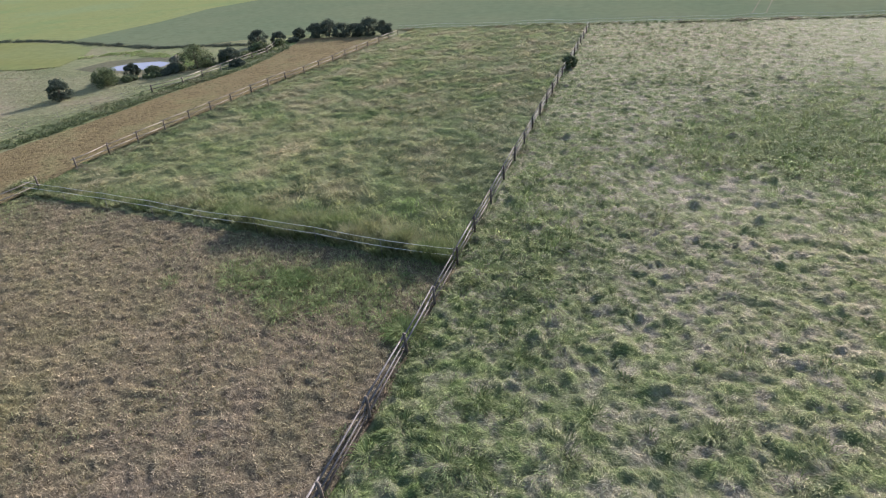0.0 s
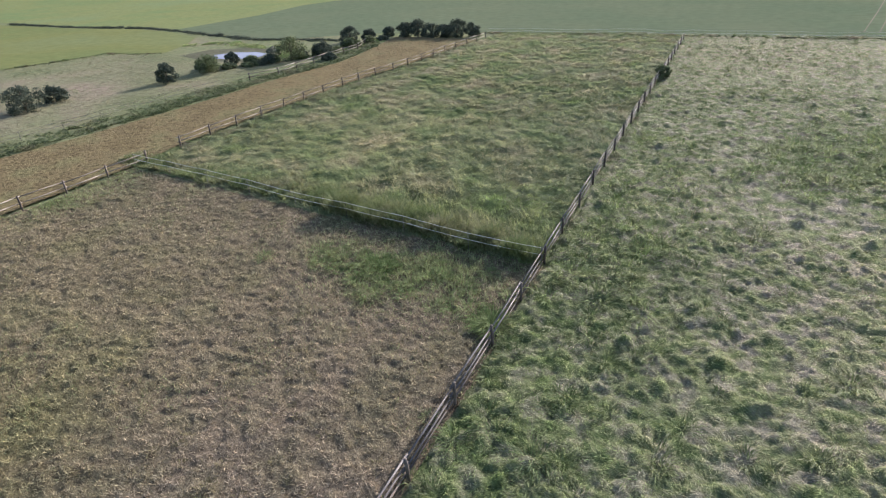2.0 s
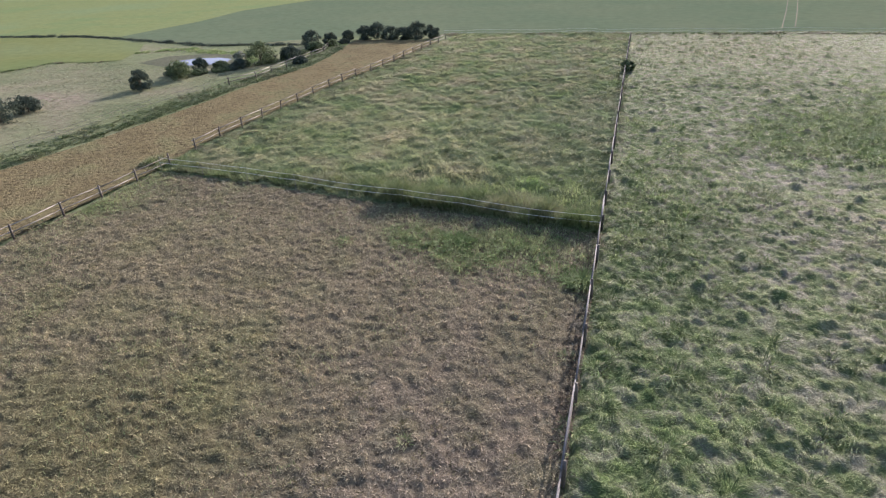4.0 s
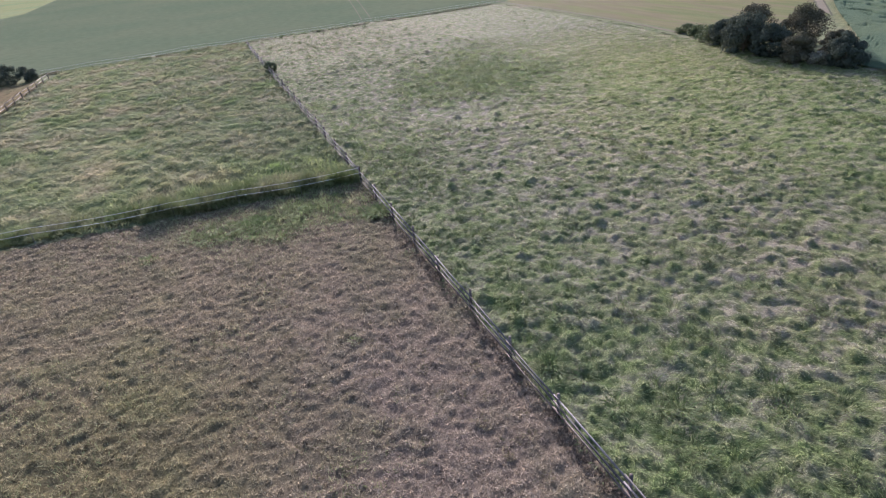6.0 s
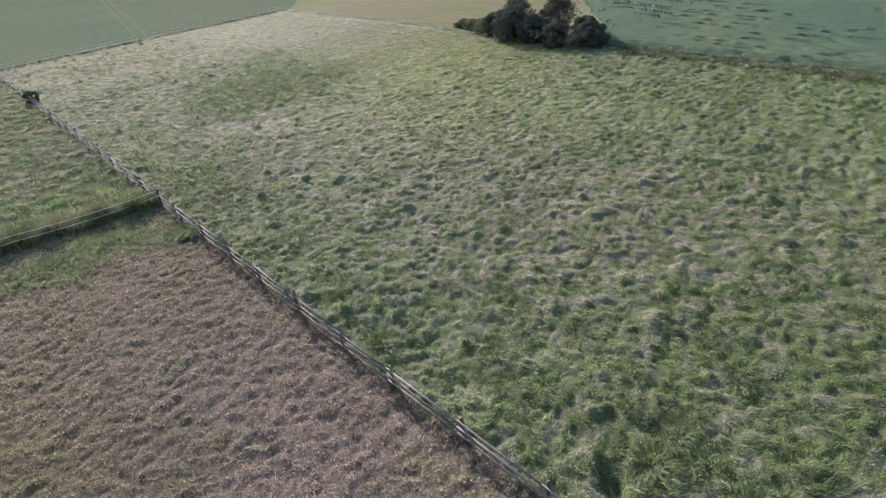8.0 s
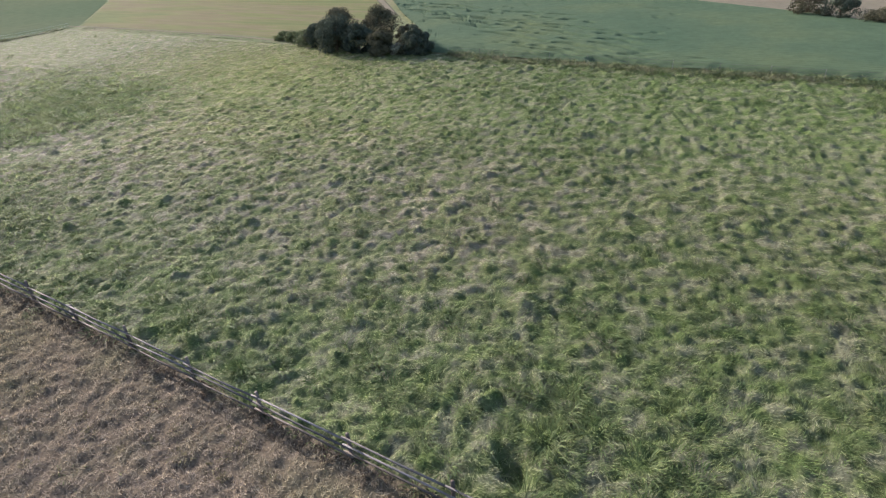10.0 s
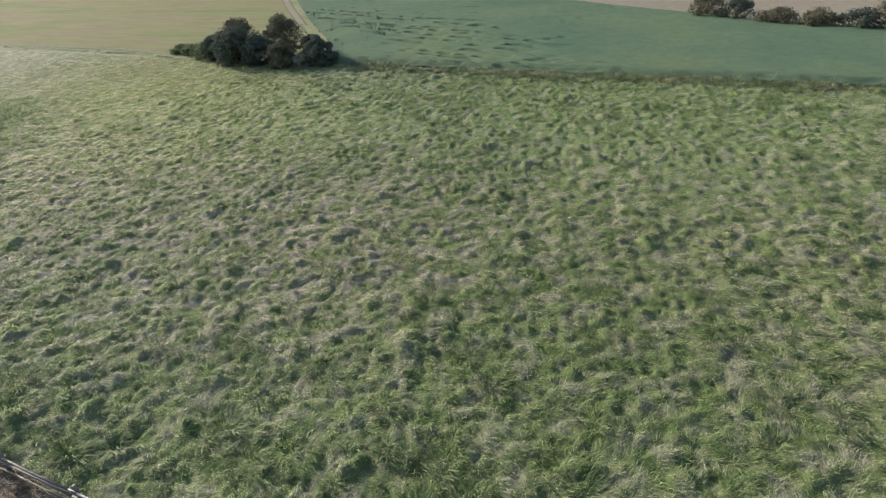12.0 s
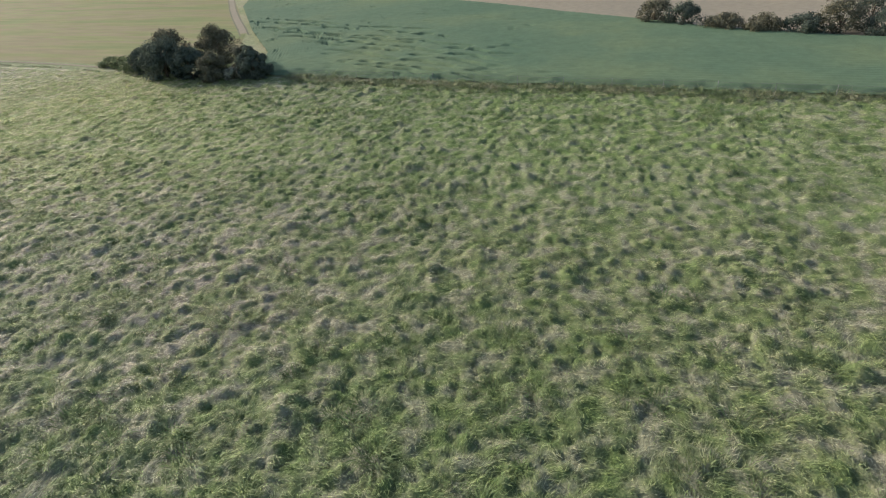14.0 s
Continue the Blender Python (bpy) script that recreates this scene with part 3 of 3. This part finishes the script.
def tall_grass():
    """Ungrazed paddock: a mounded mat of long strands, tallest towards the corner and along its edge."""
    x, y = scatter(-43, -0.3, -0.5, 87, 78)
    keep = (x > left_line(y) + 0.4) & (y > cross_line(x)) & (y < far_line(x)) & (rng.random(len(x)) < 1 - 0.45 * step(40, 70, y))
    x, y = x[keep], y[keep]
    n = len(x)
    edge = (1 - step(0, 13, y - cross_line(x))) * step(-26, -12, x)
    rise = np.clip(0.35 + 0.55 * edge + 0.5 * (swirl(x, y, 0.8, 65) - 0.5) + rng.normal(0, 0.25, n), 0, 1.4)
    mat = strands(x, y, height(x, y) + 0.1 * rng.random(n) ** 2, lodged(x, y) + rng.normal(0, 0.8, n), rise, rng.uniform(0.25, 0.6, n) * (1 + 0.4 * edge), rng.uniform(0.022, 0.055, n) * (1 + 0.9 * step(20, 70, y)))
    m = 30000
    u = rng.uniform(-41.5, -0.2, m)
    v = cross_line(u) + 0.45 + 1.0 * (swirl(u, u * 0 + 3.0, 1.6, 92) - 0.6) + np.abs(rng.normal(0, 1.1, m))
    deep = 0.5 + 0.75 * step(-26, -14, u)
    rim = blades(u, v, height(u, v), rng.uniform(0, 6.3, m), rng.uniform(0.02, 0.3, m), rng.uniform(0.55, 1.25, m) * deep * (0.45 + lattice(u, v, 1.2, 93)), rng.uniform(0.025, 0.055, m), 0.35)
    stuff("meadow_rim", [rim], M_rim, "tall green grass left standing along the tape fence", "grass")
    return stuff("meadow_grass", [mat], M_hay, "tall soft meadow grass in the ungrazed paddock", "grass")


def short_grass():
    """Grazed sward: cropped straw over small humps, with greener regrowth."""
    x, y = scatter(-41, -0.2, -50, 5, 200)
    w = weedy(x, y)
    keep = (x > left_line(y) + 0.3) & (y < cross_line(x) - 0.1) & (0.8 * step(0.2, 0.6, swirl(x, y, 0.27, 64)) + 0.3 * w + 0.28 > rng.random(len(x)))
    x, y, w = x[keep], y[keep], w[keep]
    green = rng.random(len(x)) < w * 1.25
    for pick, name, m, label in ((~green, "grazed_grass", M_short, "short grazed brown grass"), (green, "regrown_grass", M_regrow, "green regrowth in the grazed paddock")):
        u, v, g = x[pick], y[pick], w[pick]
        n = len(u)
        rise = np.clip(0.42 + 0.6 * g + rng.normal(0, 0.35, n), 0, 1.4)
        stuff(name, [strands(u, v, height(u, v) - 0.005, rng.uniform(0, 6.3, n), rise, rng.uniform(0.1, 0.24, n) * (1 + 0.9 * g), rng.uniform(0.018, 0.042, n))], m, label, "grass")


tall_grass()
short_grass()
cx, cy = scatter(-40, -0.6, 0.5, 82, 0.55)
fence_side = step(-24, -6, cx)
keep = (cx > left_line(cy) + 1) & (cy > cross_line(cx) + 0.3) & (cy < far_line(cx) - 1) & (0.35 + 0.55 * fence_side + 0.9 * (fbm(cx, cy, 6.0, 94) - 0.5) > rng.random(len(cx)))
cx, cy, fence_side = cx[keep], cy[keep], fence_side[keep]
for pick, m, label in ((fence_side > 0.35 * rng.random(len(cx)) + 0.1, M_verge, "dense dark green clumps in the tall meadow grass"), (fence_side < 0.5, M_hay, "pale seeding clumps in the tall meadow grass")):
    tufts("meadow_clumps", cx[pick], cy[pick], rng.uniform(0.4, 0.85, int(pick.sum())), 36, m, label, 0.9, 1.3)
cx, cy = np.concatenate([rng.normal(22.5, 5.2, 380), rng.normal(29, 4.0, 80), rng.uniform(0.8, 6.5, 55)]), np.concatenate([rng.normal(23.5, 4.6, 380), rng.normal(36, 7.0, 80), rng.uniform(-4, 26, 55)])
keep = cx > 0.6
tufts("pasture_weeds", cx[keep], cy[keep], rng.uniform(0.5, 1.25, int(keep.sum())), 50, M_weedy, "tall green weed clumps standing in the pasture", 0.7, 1.3)
cx, cy = scatter(-42, -1, -48, 2, 0.5)
keep = (cy < cross_line(cx) - 0.5) & (cx > left_line(cy) + 0.5)
tufts("straw_tussocks", cx[keep], cy[keep], rng.uniform(0.14, 0.3, int(keep.sum())), 22, M_straw, "small dry olive tussocks in the grazed paddock", 0.9, 1.0)
cx, cy = scatter(-43, -0.5, -45, 3, 0.35)
keep = (cy < cross_line(cx) - 0.6) & (weedy(cx, cy) > 0.35)
cx, cy = np.concatenate([cx[keep], [-6.3, -1.0, -0.8, -8.9]]), np.concatenate([cy[keep], [-20.6, -6.6, -13.6, -3.4]])
tufts("paddock_tussocks", cx, cy, rng.uniform(0.25, 0.5, len(cx)), 70, M_regrow, "green tussocks left standing in the grazed paddock", 0.8, 0.8)

cx, cy = np.concatenate([rng.normal(-8.5, 3.6, 46), rng.normal(-3, 1.2, 10)]), np.concatenate([rng.normal(-3.8, 1.5, 46), rng.normal(-5.5, 1.6, 10)])
keep = (cy < cross_line(cx) - 0.4) & (cx < -0.5)
cx, cy = np.concatenate([cx[keep], [-9.3, -6.7, -6.6]]), np.concatenate([cy[keep], [-3.8, -5.3, -2.7]])
tufts("regrowth_clumps", cx, cy, rng.uniform(0.35, 0.8, len(cx)), 90, M_weedy, "tall green regrowth clumps near the paddock corner", 0.8, 0.9)
tufts("fence_clump", np.array([-0.65, -0.5, -0.9]), np.array([-6.6, -7.1, -7.0]), np.array([1.05, 0.9, 0.8]), 260, M_weedy, "large weed clump against the rail fence", 0.6, 0.9)
cx, cy = np.concatenate([rng.uniform(0.6, 5.5, 16), [3.8, 4.0, 0.6, 0.7, 8.8, 13.1]]), np.concatenate([rng.uniform(-40, 0, 16), [-14.1, -6.1, -8.0, -14.4, 14.1, -10.3]])
tufts("nettle_clumps", cx, cy, rng.uniform(0.45, 0.85, len(cx)), 120, M_sedge, "dark green nettle clumps beside the rail fence", 0.8, 1.0)


def band(name, points, width, per_m, tall, material, label, wide=1.0):
    """Weeds along a plan line."""
    p = np.array(points, dtype=float)
    seg = np.hypot(*(p[1:] - p[:-1]).T)
    t = rng.uniform(0, seg.sum(), int(seg.sum() * per_m))
    at = np.concatenate([[0], np.cumsum(seg)])
    x = np.interp(t, at, p[:, 0]) + rng.normal(0, width * 0.4, len(t))
    y = np.interp(t, at, p[:, 1]) + rng.normal(0, width * 0.4, len(t))
    s = tall * rng.uniform(0.45, 1.1, len(t)) * (0.5 + lattice(x, y, 2.5, 81))
    return tufts(name, x, y, s, 26, material, label, 0.55, wide)


band("edge_weeds", [(56.4, -74), (56.2, -40), (55.6, -12), (57, -3)], 2.0, 6, 0.95, M_verge, "tall mixed weeds between pasture and crop", 1.5)
band("edge_weeds", [(57.6, -74), (57.4, -40), (57, -12), (57.6, -3)], 0.5, 2.2, 0.8, M_weed, "dark dock and nettle stems by the crop", 1.5)
band("edge_weeds", [(56, 22), (58, 34), (59, 60), (58.5, 88)], 0.8, 1.5, 0.4, M_weed, "thin weeds beside the sandy track", 1.5)
band("far_weeds", [(-36, 82.8), (-3, 84.6), (26, 86.4), (58, 88.3)], 0.5, 5, 0.85, M_weed, "dark weeds along the pasture's far fence", 1.8)
band("verge_weeds", [(-63, -34), (-55.6, 0), (-53.6, 13), (-52.6, 24), (-52.2, 35), (-49.8, 46), (-49.6, 57), (-51.4, 66)], 1.3, 8, 0.75, M_verge, "green ditch weeds beside the soil strip", 1.8)
band("verge_weeds", [(-61, -16), (-57.6, 2), (-56, 12), (-54.8, 24), (-54.4, 36), (-52, 46), (-52, 57), (-55, 70)], 2.2, 9, 0.5, M_verge, "green ditch weeds beside the soil strip", 1.8)
band("ditch_weeds", [(-176, 76.4), (-147, 74.8), (-123, 76.6), (-111, 74.6), (-99, 71.2), (-80, 67), (-72, 68.4), (-60, 69.5)], 0.9, 5.0, 0.75, M_leaf, "dark growth along a field ditch", 3.0)
band("field_edge_weeds", [(-115, 22), (-104.5, 31), (-101.5, 38.5), (-99.5, 47.2), (-92, 48.4), (-87.5, 50.6)], 0.6, 2, 0.5, M_weed, "weeds along the edge of a field", 2.5)
band("pond_weeds", [(-90, 58), (-84, 63), (-76, 60.5), (-67, 60), (-61.5, 53), (-61, 47), (-56.5, 54), (-54.5, 62), (-54.5, 72)], 2.0, 8, 0.6, M_tuft, "lush green growth round the pond", 2.0)
band("dead_weeds", [(-0.35, -56), (-0.4, -20), (-0.35, -3)], 0.5, 3.5, 0.4, M_dead, "brown dead weeds along the rail fence")
band("fence_weeds", [(0.1, -58), (0, -20), (0, 30), (0, 80)], 0.35, 2.2, 0.6, M_weed, "weeds growing along the rail fence")
band("fence_weeds", [(-41.2, -30), (-38.8, 4), (-39.4, 12), (-37.7, 42), (-34, 76)], 0.5, 1.6, 0.5, M_weed, "weeds growing along the rail fence", 1.4)

band("dry_strip", [(-38.2, 9), (-37.7, 21), (-37.1, 31), (-36.2, 43), (-33.6, 70)], 1.5, 9, 0.45, M_dry, "dry pale grass beside the rail fence", 1.2)


def rough_meadow():
    x, y = scatter(-118, -55, -30, 52, 6)
    keep = (x < np.interp(y, [-60, -16, 2, 12, 36, 52], [-66, -63, -59.5, -57.5, -55.5, -53.5])) & ~((x > -79) & (x < -62) & (y > 46)) & (y < np.interp(x, [-118, -104.5, -101.5, -99.5, -87.5, -50], [24, 31, 38, 46, 49, 50]))
    x, y = x[keep], y[keep]
    n = len(x)
    stuff("rough_meadow_grass", [blades(x, y, height(x, y), lodged(x, y) + rng.normal(0, 0.5, n), np.clip(rng.uniform(0.6, 1.0, n) - 0.4 * (fbm(x, y, 5, 44) - 0.5), 0.05, 1), rng.uniform(0.3, 0.6, n), rng.uniform(0.07, 0.16, n), 0.3)], M_dry, "dry rough meadow grass", "grass")


rough_meadow()


# ---- fences ----
def rail_fence(name, line, start, stop, pitch, rails, radius, tall, label, timber=None, board=None):
    """Posts at the pitch, with round rails from post to post. line: the plan point at a distance."""
    fence = tagged(new(name), label, "fence")
    count = int((stop - start) / pitch) + 1
    r = random.Random(3)
    at = [start + i * pitch + r.uniform(-0.15, 0.15) for i in range(count)]
    for i, s in enumerate(at):
        x, y = line(s)
        g = float(height(np.array(x), np.array(y)))
        lean = r.uniform(-0.05, 0.05)
        part("post", tube(bmesh.new(), [(x, y, g - 0.3), (x + lean * 0.5, y, g + tall * 0.6), (x + lean, y + lean, g + tall + r.uniform(-0.06, 0.1))], [0.078, 0.074, 0.066], 8), timber or M_post, fence, smooth=True)
        if i + 1 < count:
            u, v = line(at[i + 1])
            for h in rails:
                a, b = h + r.uniform(-0.06, 0.06), h + r.uniform(-0.06, 0.06)
                d = Vector((u - x, v - y, 0)).normalized()
                o = Vector((-d.y, d.x, 0)) * 0.1
                p, e = Vector((x, y, g + a)) + o - d * 0.2, Vector((u, v, g + b)) + o + d * 0.2
                m = (p + e) / 2 + Vector((r.uniform(-0.03, 0.03), r.uniform(-0.03, 0.03), r.uniform(-0.05, 0.01)))
                part("rail", tube(bmesh.new(), [p, m, e], [radius * r.uniform(0.8, 1.1), radius, radius * r.uniform(0.7, 1.0)], 7), M_brown if h < 0.3 else board or M_wood, fence, smooth=True)
    return fence


rail_fence("rail_fence", lambda s: (-0.05, s), -58.9, far_line(0) - 0.5, 4.21, (1.02, 0.6, 0.24), 0.04, 1.17, "weathered grey post and rail fence beside the pasture", M_brown)
rail_fence("rail_fence", lambda s: (float(left_line(s)), s), -32.1, 5.0, 3.7, (1.0, 0.52), 0.042, 1.12, "weathered post and rail fence beside brown soil", M_brown, M_pole)
rail_fence("rail_fence", lambda s: (float(left_line(s)), s), 9.8, 78, 3.72, (1.0, 0.52), 0.042, 1.12, "weathered post and rail fence between tall grass and soil", M_brown, M_pole)


def tape_fence(name, points, posts, levels, label, size=0.013, material=None):
    """Thin posts with white tapes that sag between them."""
    fence = tagged(new(name), label, "fence")
    r = random.Random(9)
    p = [Vector((x, y, 0)) for x, y in points]
    length = sum((b - a).length for a, b in zip(p, p[1:]))
    at = []
    for i in range(posts):
        d = length * i / (posts - 1)
        for a, b in zip(p, p[1:]):
            if d <= (b - a).length + 1e-6:
                at.append(a.lerp(b, d / (b - a).length))
                break
            d -= (b - a).length
    for q in at:
        q.z = float(height(q.x, q.y))
        part("post", tube(bmesh.new(), [q - Vector((0, 0, 0.2)), q + Vector((0, 0, 0.7)), q + Vector((r.uniform(-0.04, 0.04), 0, levels[0] + 0.1))], [0.02, 0.018, 0.016], 6), M_wood, fence)
    for h in levels:
        line = []
        for a, b in zip(at, at[1:]):
            for k in range(4):
                c = a.lerp(b, k / 4)
                line.append(c + Vector((0, 0, h - 0.03 * (k / 4) * (1 - k / 4) * 4)))
        line.append(at[-1] + Vector((0, 0, h)))
        part("tape", tube(bmesh.new(), line, [size] * len(line), 5), material or M_tape, fence)
    return fence


tape_fence("tape_fence", [(-0.15, -0.2), (-10, 0.75), (-38.4, 3.6)], 9, (1.25, 0.8), "white electric tape fence between tall and grazed grass")
tape_fence("wire_fence", [(-35.8, 81.7), (-0.4, 84.2), (30, 86), (58.4, 87.8)], 24, (1.0, 0.55), "low pale wire fence along the far field")
tape_fence("wire_fence", [(57, -74), (56.9, -40), (56.8, -12), (57, -4)], 16, (1.0, 0.6), "low wire fence between pasture and crop", 0.01, M_wood)
tape_fence("verge_fence", [(-62, -16), (-58.6, 2), (-57.3, 12), (-56.4, 24), (-54.2, 36)], 13, (0.95, 0.5), "thin wire fence on the weedy verge", 0.014, M_wood)
rail_fence("verge_fence", lambda s: (float(np.interp(s, [36, 40, 47, 56, 62, 74], [-54, -52.4, -52.4, -52.4, -52.2, -56.4])), s), 36, 74, 4.3, (0.9, 0.45), 0.05, 1.0, "weathered rail fence on the weedy verge", M_brown, M_pole)


def tree(name, x, y, tall, wide, leaves, leaf, label, seed, material=None, low=0.04, group=""):
    """Trunk with limbs, and a crown of leaf clumps with gaps."""
    r = random.Random(seed)
    g = np.random.default_rng(seed)
    base = tagged(new(name), label, name.replace("_", " "), group)
    base.location = (x, y, float(height(x, y)))
    bm = bmesh.new()
    tube(bm, [(0, 0, -0.3), (0.05, 0.03, tall * 0.3), (0.1, -0.05, tall * 0.7)], [tall * 0.035, tall * 0.028, tall * 0.01], 8)
    clumps = []
    for i in range(54):
        a, e = r.uniform(0, 6.28), r.uniform(-0.85, 1) if i % 4 else r.uniform(0.3, 1)
        out = (0.35 if i % 5 == 0 else r.uniform(0.62, 0.9)) * wide / 2
        ring = math.sqrt(max(0.02, 1 - e * e)) * out
        z = tall * (0.36 + (0.52 if e > 0 else 0.42) * e * r.uniform(0.85, 1.05))
        c = Vector((math.cos(a) * ring, math.sin(a) * ring, max(z, tall * low)))
        clumps.append((c, wide * r.uniform(0.09, 0.17)))
        if i % 5 == 0:
            tube(bm, [(0.03, 0, tall * 0.15), c * 0.5 + Vector((0, 0, tall * 0.12)), c], [tall * 0.014, tall * 0.009, tall * 0.004], 5)
    part("trunk", bm, M_bark, base, smooth=True)
    k = g.integers(0, len(clumps), leaves)
    cs, rs = np.array([c[:] for c, _ in clumps])[k], np.array([s for _, s in clumps])[k]
    d = g.normal(size=(leaves, 3))
    d /= np.linalg.norm(d, axis=1)[:, None]
    p = cs + d * (rs * g.random(leaves) ** 0.3)[:, None] * (1, 1, 0.85)
    p[:, 2] = np.maximum(p[:, 2], 0.05)
    u = np.cross(d, g.normal(size=(leaves, 3)))
    u /= np.linalg.norm(u, axis=1)[:, None]
    w = np.cross(d + g.normal(0, 0.5, (leaves, 3)), u)
    s = (leaf * g.uniform(0.6, 1.3, leaves))[:, None]
    v = np.stack([p - u * s, p + w * s * 0.5, p + u * s, p - w * s * 0.5], 1).reshape(-1, 3)
    f = np.arange(leaves)[:, None] * 4 + np.arange(4)
    ob = new("crown", mesh_from("crown", v, f, material or M_leaf))
    ob.parent = base
    return base


DARK, BUSH = "dark leafy tree at the pasture's edge", "dense dark green bush"
for i, (x, y, tall, wide, m, label) in enumerate([
        (58.4, 15.2, 5.6, 5.6, M_russet, "tall grey-brown leafy tree behind dark bushes"), (55.6, 13.6, 5.1, 6.4, M_leaf, DARK), (55.4, 9.4, 4.0, 4.6, M_leaf, DARK), (57.0, 18.0, 3.6, 4.2, M_leaf, DARK), (54.6, 4.9, 3.4, 4.2, M_russet, "rounded grey-brown bushy tree at the pasture's edge"),
        (56.6, 0.6, 3.6, 4.4, M_leaf, "rounded dark bushy tree beside the crop"), (62.2, 10.4, 5.3, 6.0, M_russet, "russet-leaved tree behind dark bushes"), (57.6, 21.6, 2.2, 4.0, M_shrub, "low green tree at the end of the clump"), (59.3, 25.2, 1.5, 3.6, M_shrub, "low green tree at the end of the clump"), (55.2, 2.6, 1.5, 2.4, M_pale, "pale low bushy tree beside the crop"), (60.0, 28.4, 1.2, 3.2, M_shrub, "low green tree at the end of the clump"), (60.2, 22.5, 1.9, 3.2, M_leaf, "low dark tree at the end of the clump"), (58.8, 3.6, 3.5, 3.6, M_russet, "russet-leaved tree behind dark bushes")]):
    tree("tree", x, y, tall, wide, 3000 if tall < 2.3 else 12000, 0.105, label, 50 + i, m, group="trees at the pasture's edge")
for i in range(16):
    k = i / 15
    x, y = float(np.interp(k, [0, 0.35, 0.7, 1], [-66.5, -61.5, -55.5, -53])), float(np.interp(k, [0, 0.35, 0.7, 1], [41.5, 45, 57, 72]))
    tree("bush", x + rng.uniform(-1.3, 1.3), y + rng.uniform(-1.5, 1.5), rng.uniform(0.7, 1.5) * (0.55 if i < 7 else 1), rng.uniform(1.8, 3.4), 1400, 0.12, "low green shrub in the growth round the pond", 140 + i, M_shrub if i % 3 else M_leaf, group="shrubs round the pond")
for i, (x, y, tall, wide, m, label) in enumerate([
        (-65, 39, 2.6, 4.0, M_shrub, "round green bush by the pond"), (-65.4, 31.4, 2.7, 3.0, M_leaf, "small dark bush in the dry meadow"), (-57.8, 50.2, 3.7, 4.6, M_shrub, "large round bush by the pond"),
        (-55.4, 55.6, 2.0, 3.6, M_leaf, BUSH), (-58, 68, 2.8, 3.6, M_leaf, BUSH), (-55.6, 71, 2, 2.8, M_leaf, BUSH), (-70.6, 14, 3.0, 4.8, M_leaf, "wide dark bush in the dry meadow"), (-71.6, 18.6, 1.9, 3.2, M_leaf, "small dark bush in the dry meadow"),
        (-62.6, 51.6, 1.7, 2.4, M_pale, "pale flowering bush by the pond"), (-65.6, 44.9, 1.9, 2.2, M_leaf, BUSH), (-62.5, 46, 1.3, 2.4, M_shrub, BUSH), (-60, 47.5, 1.2, 2.6, M_leaf, BUSH), (-54.6, 63, 1.6, 3.0, M_shrub, BUSH), (-51.6, 52, 1.0, 2.4, M_leaf, BUSH),
        (-50.5, 76, 2.6, 3.6, M_leaf, "dark hedge bush at the strip's end"), (-48, 76.6, 3.2, 3.8, M_leaf, "dark hedge bush at the strip's end"), (-45.2, 76.8, 2.4, 3.8, M_leaf, "dark hedge bush at the strip's end"), (-42.6, 77.2, 2.2, 3.2, M_leaf, "dark hedge bush at the strip's end"), (-40.2, 77.6, 3.3, 3.8, M_leaf, "dark hedge bush at the strip's end"), (-37.4, 78.4, 2.5, 3.4, M_leaf, "dark hedge bush at the strip's end"),
        (-54.2, 76, 1.8, 2.4, M_leaf, BUSH), (0.2, 51.2, 1.6, 1.9, M_shrub, "single dark bush by the rail fence")] + [
        (92.5, -42.5, 3.2, 5, M_russet, "brown-leaved bush beyond the crop"), (90, -46.5, 3.2, 4.5, M_leaf, "dark bush beyond the crop"),
        (87, -51.5, 2.0, 5, M_russet, "brown-leaved bush beyond the crop"), (85.5, -56, 2.2, 5, M_russet, "brown-leaved bush beyond the crop"), (84.3, -60.5, 2.4, 5, M_leaf, "dark bush beyond the crop"), (85.5, -64.5, 3.8, 5.5, M_russet, "brown-leaved bush beyond the crop"), (83, -69, 3.4, 5.5, M_leaf, "dark bush beyond the crop"), (88, -68, 4.5, 6, M_leaf, "dark bush beyond the crop")]):
    tree("bush", x, y, tall * 1.05, wide * 1.12, 5200 if x > 60 else 3800, 0.115, label, 80 + i, m, group="bushes beyond the crop" if x > 60 else "hedge at the strip's end" if "hedge" in label else "bushes in the dry meadow" if "meadow" in label else "" if "single" in label else "bushes by the pond")
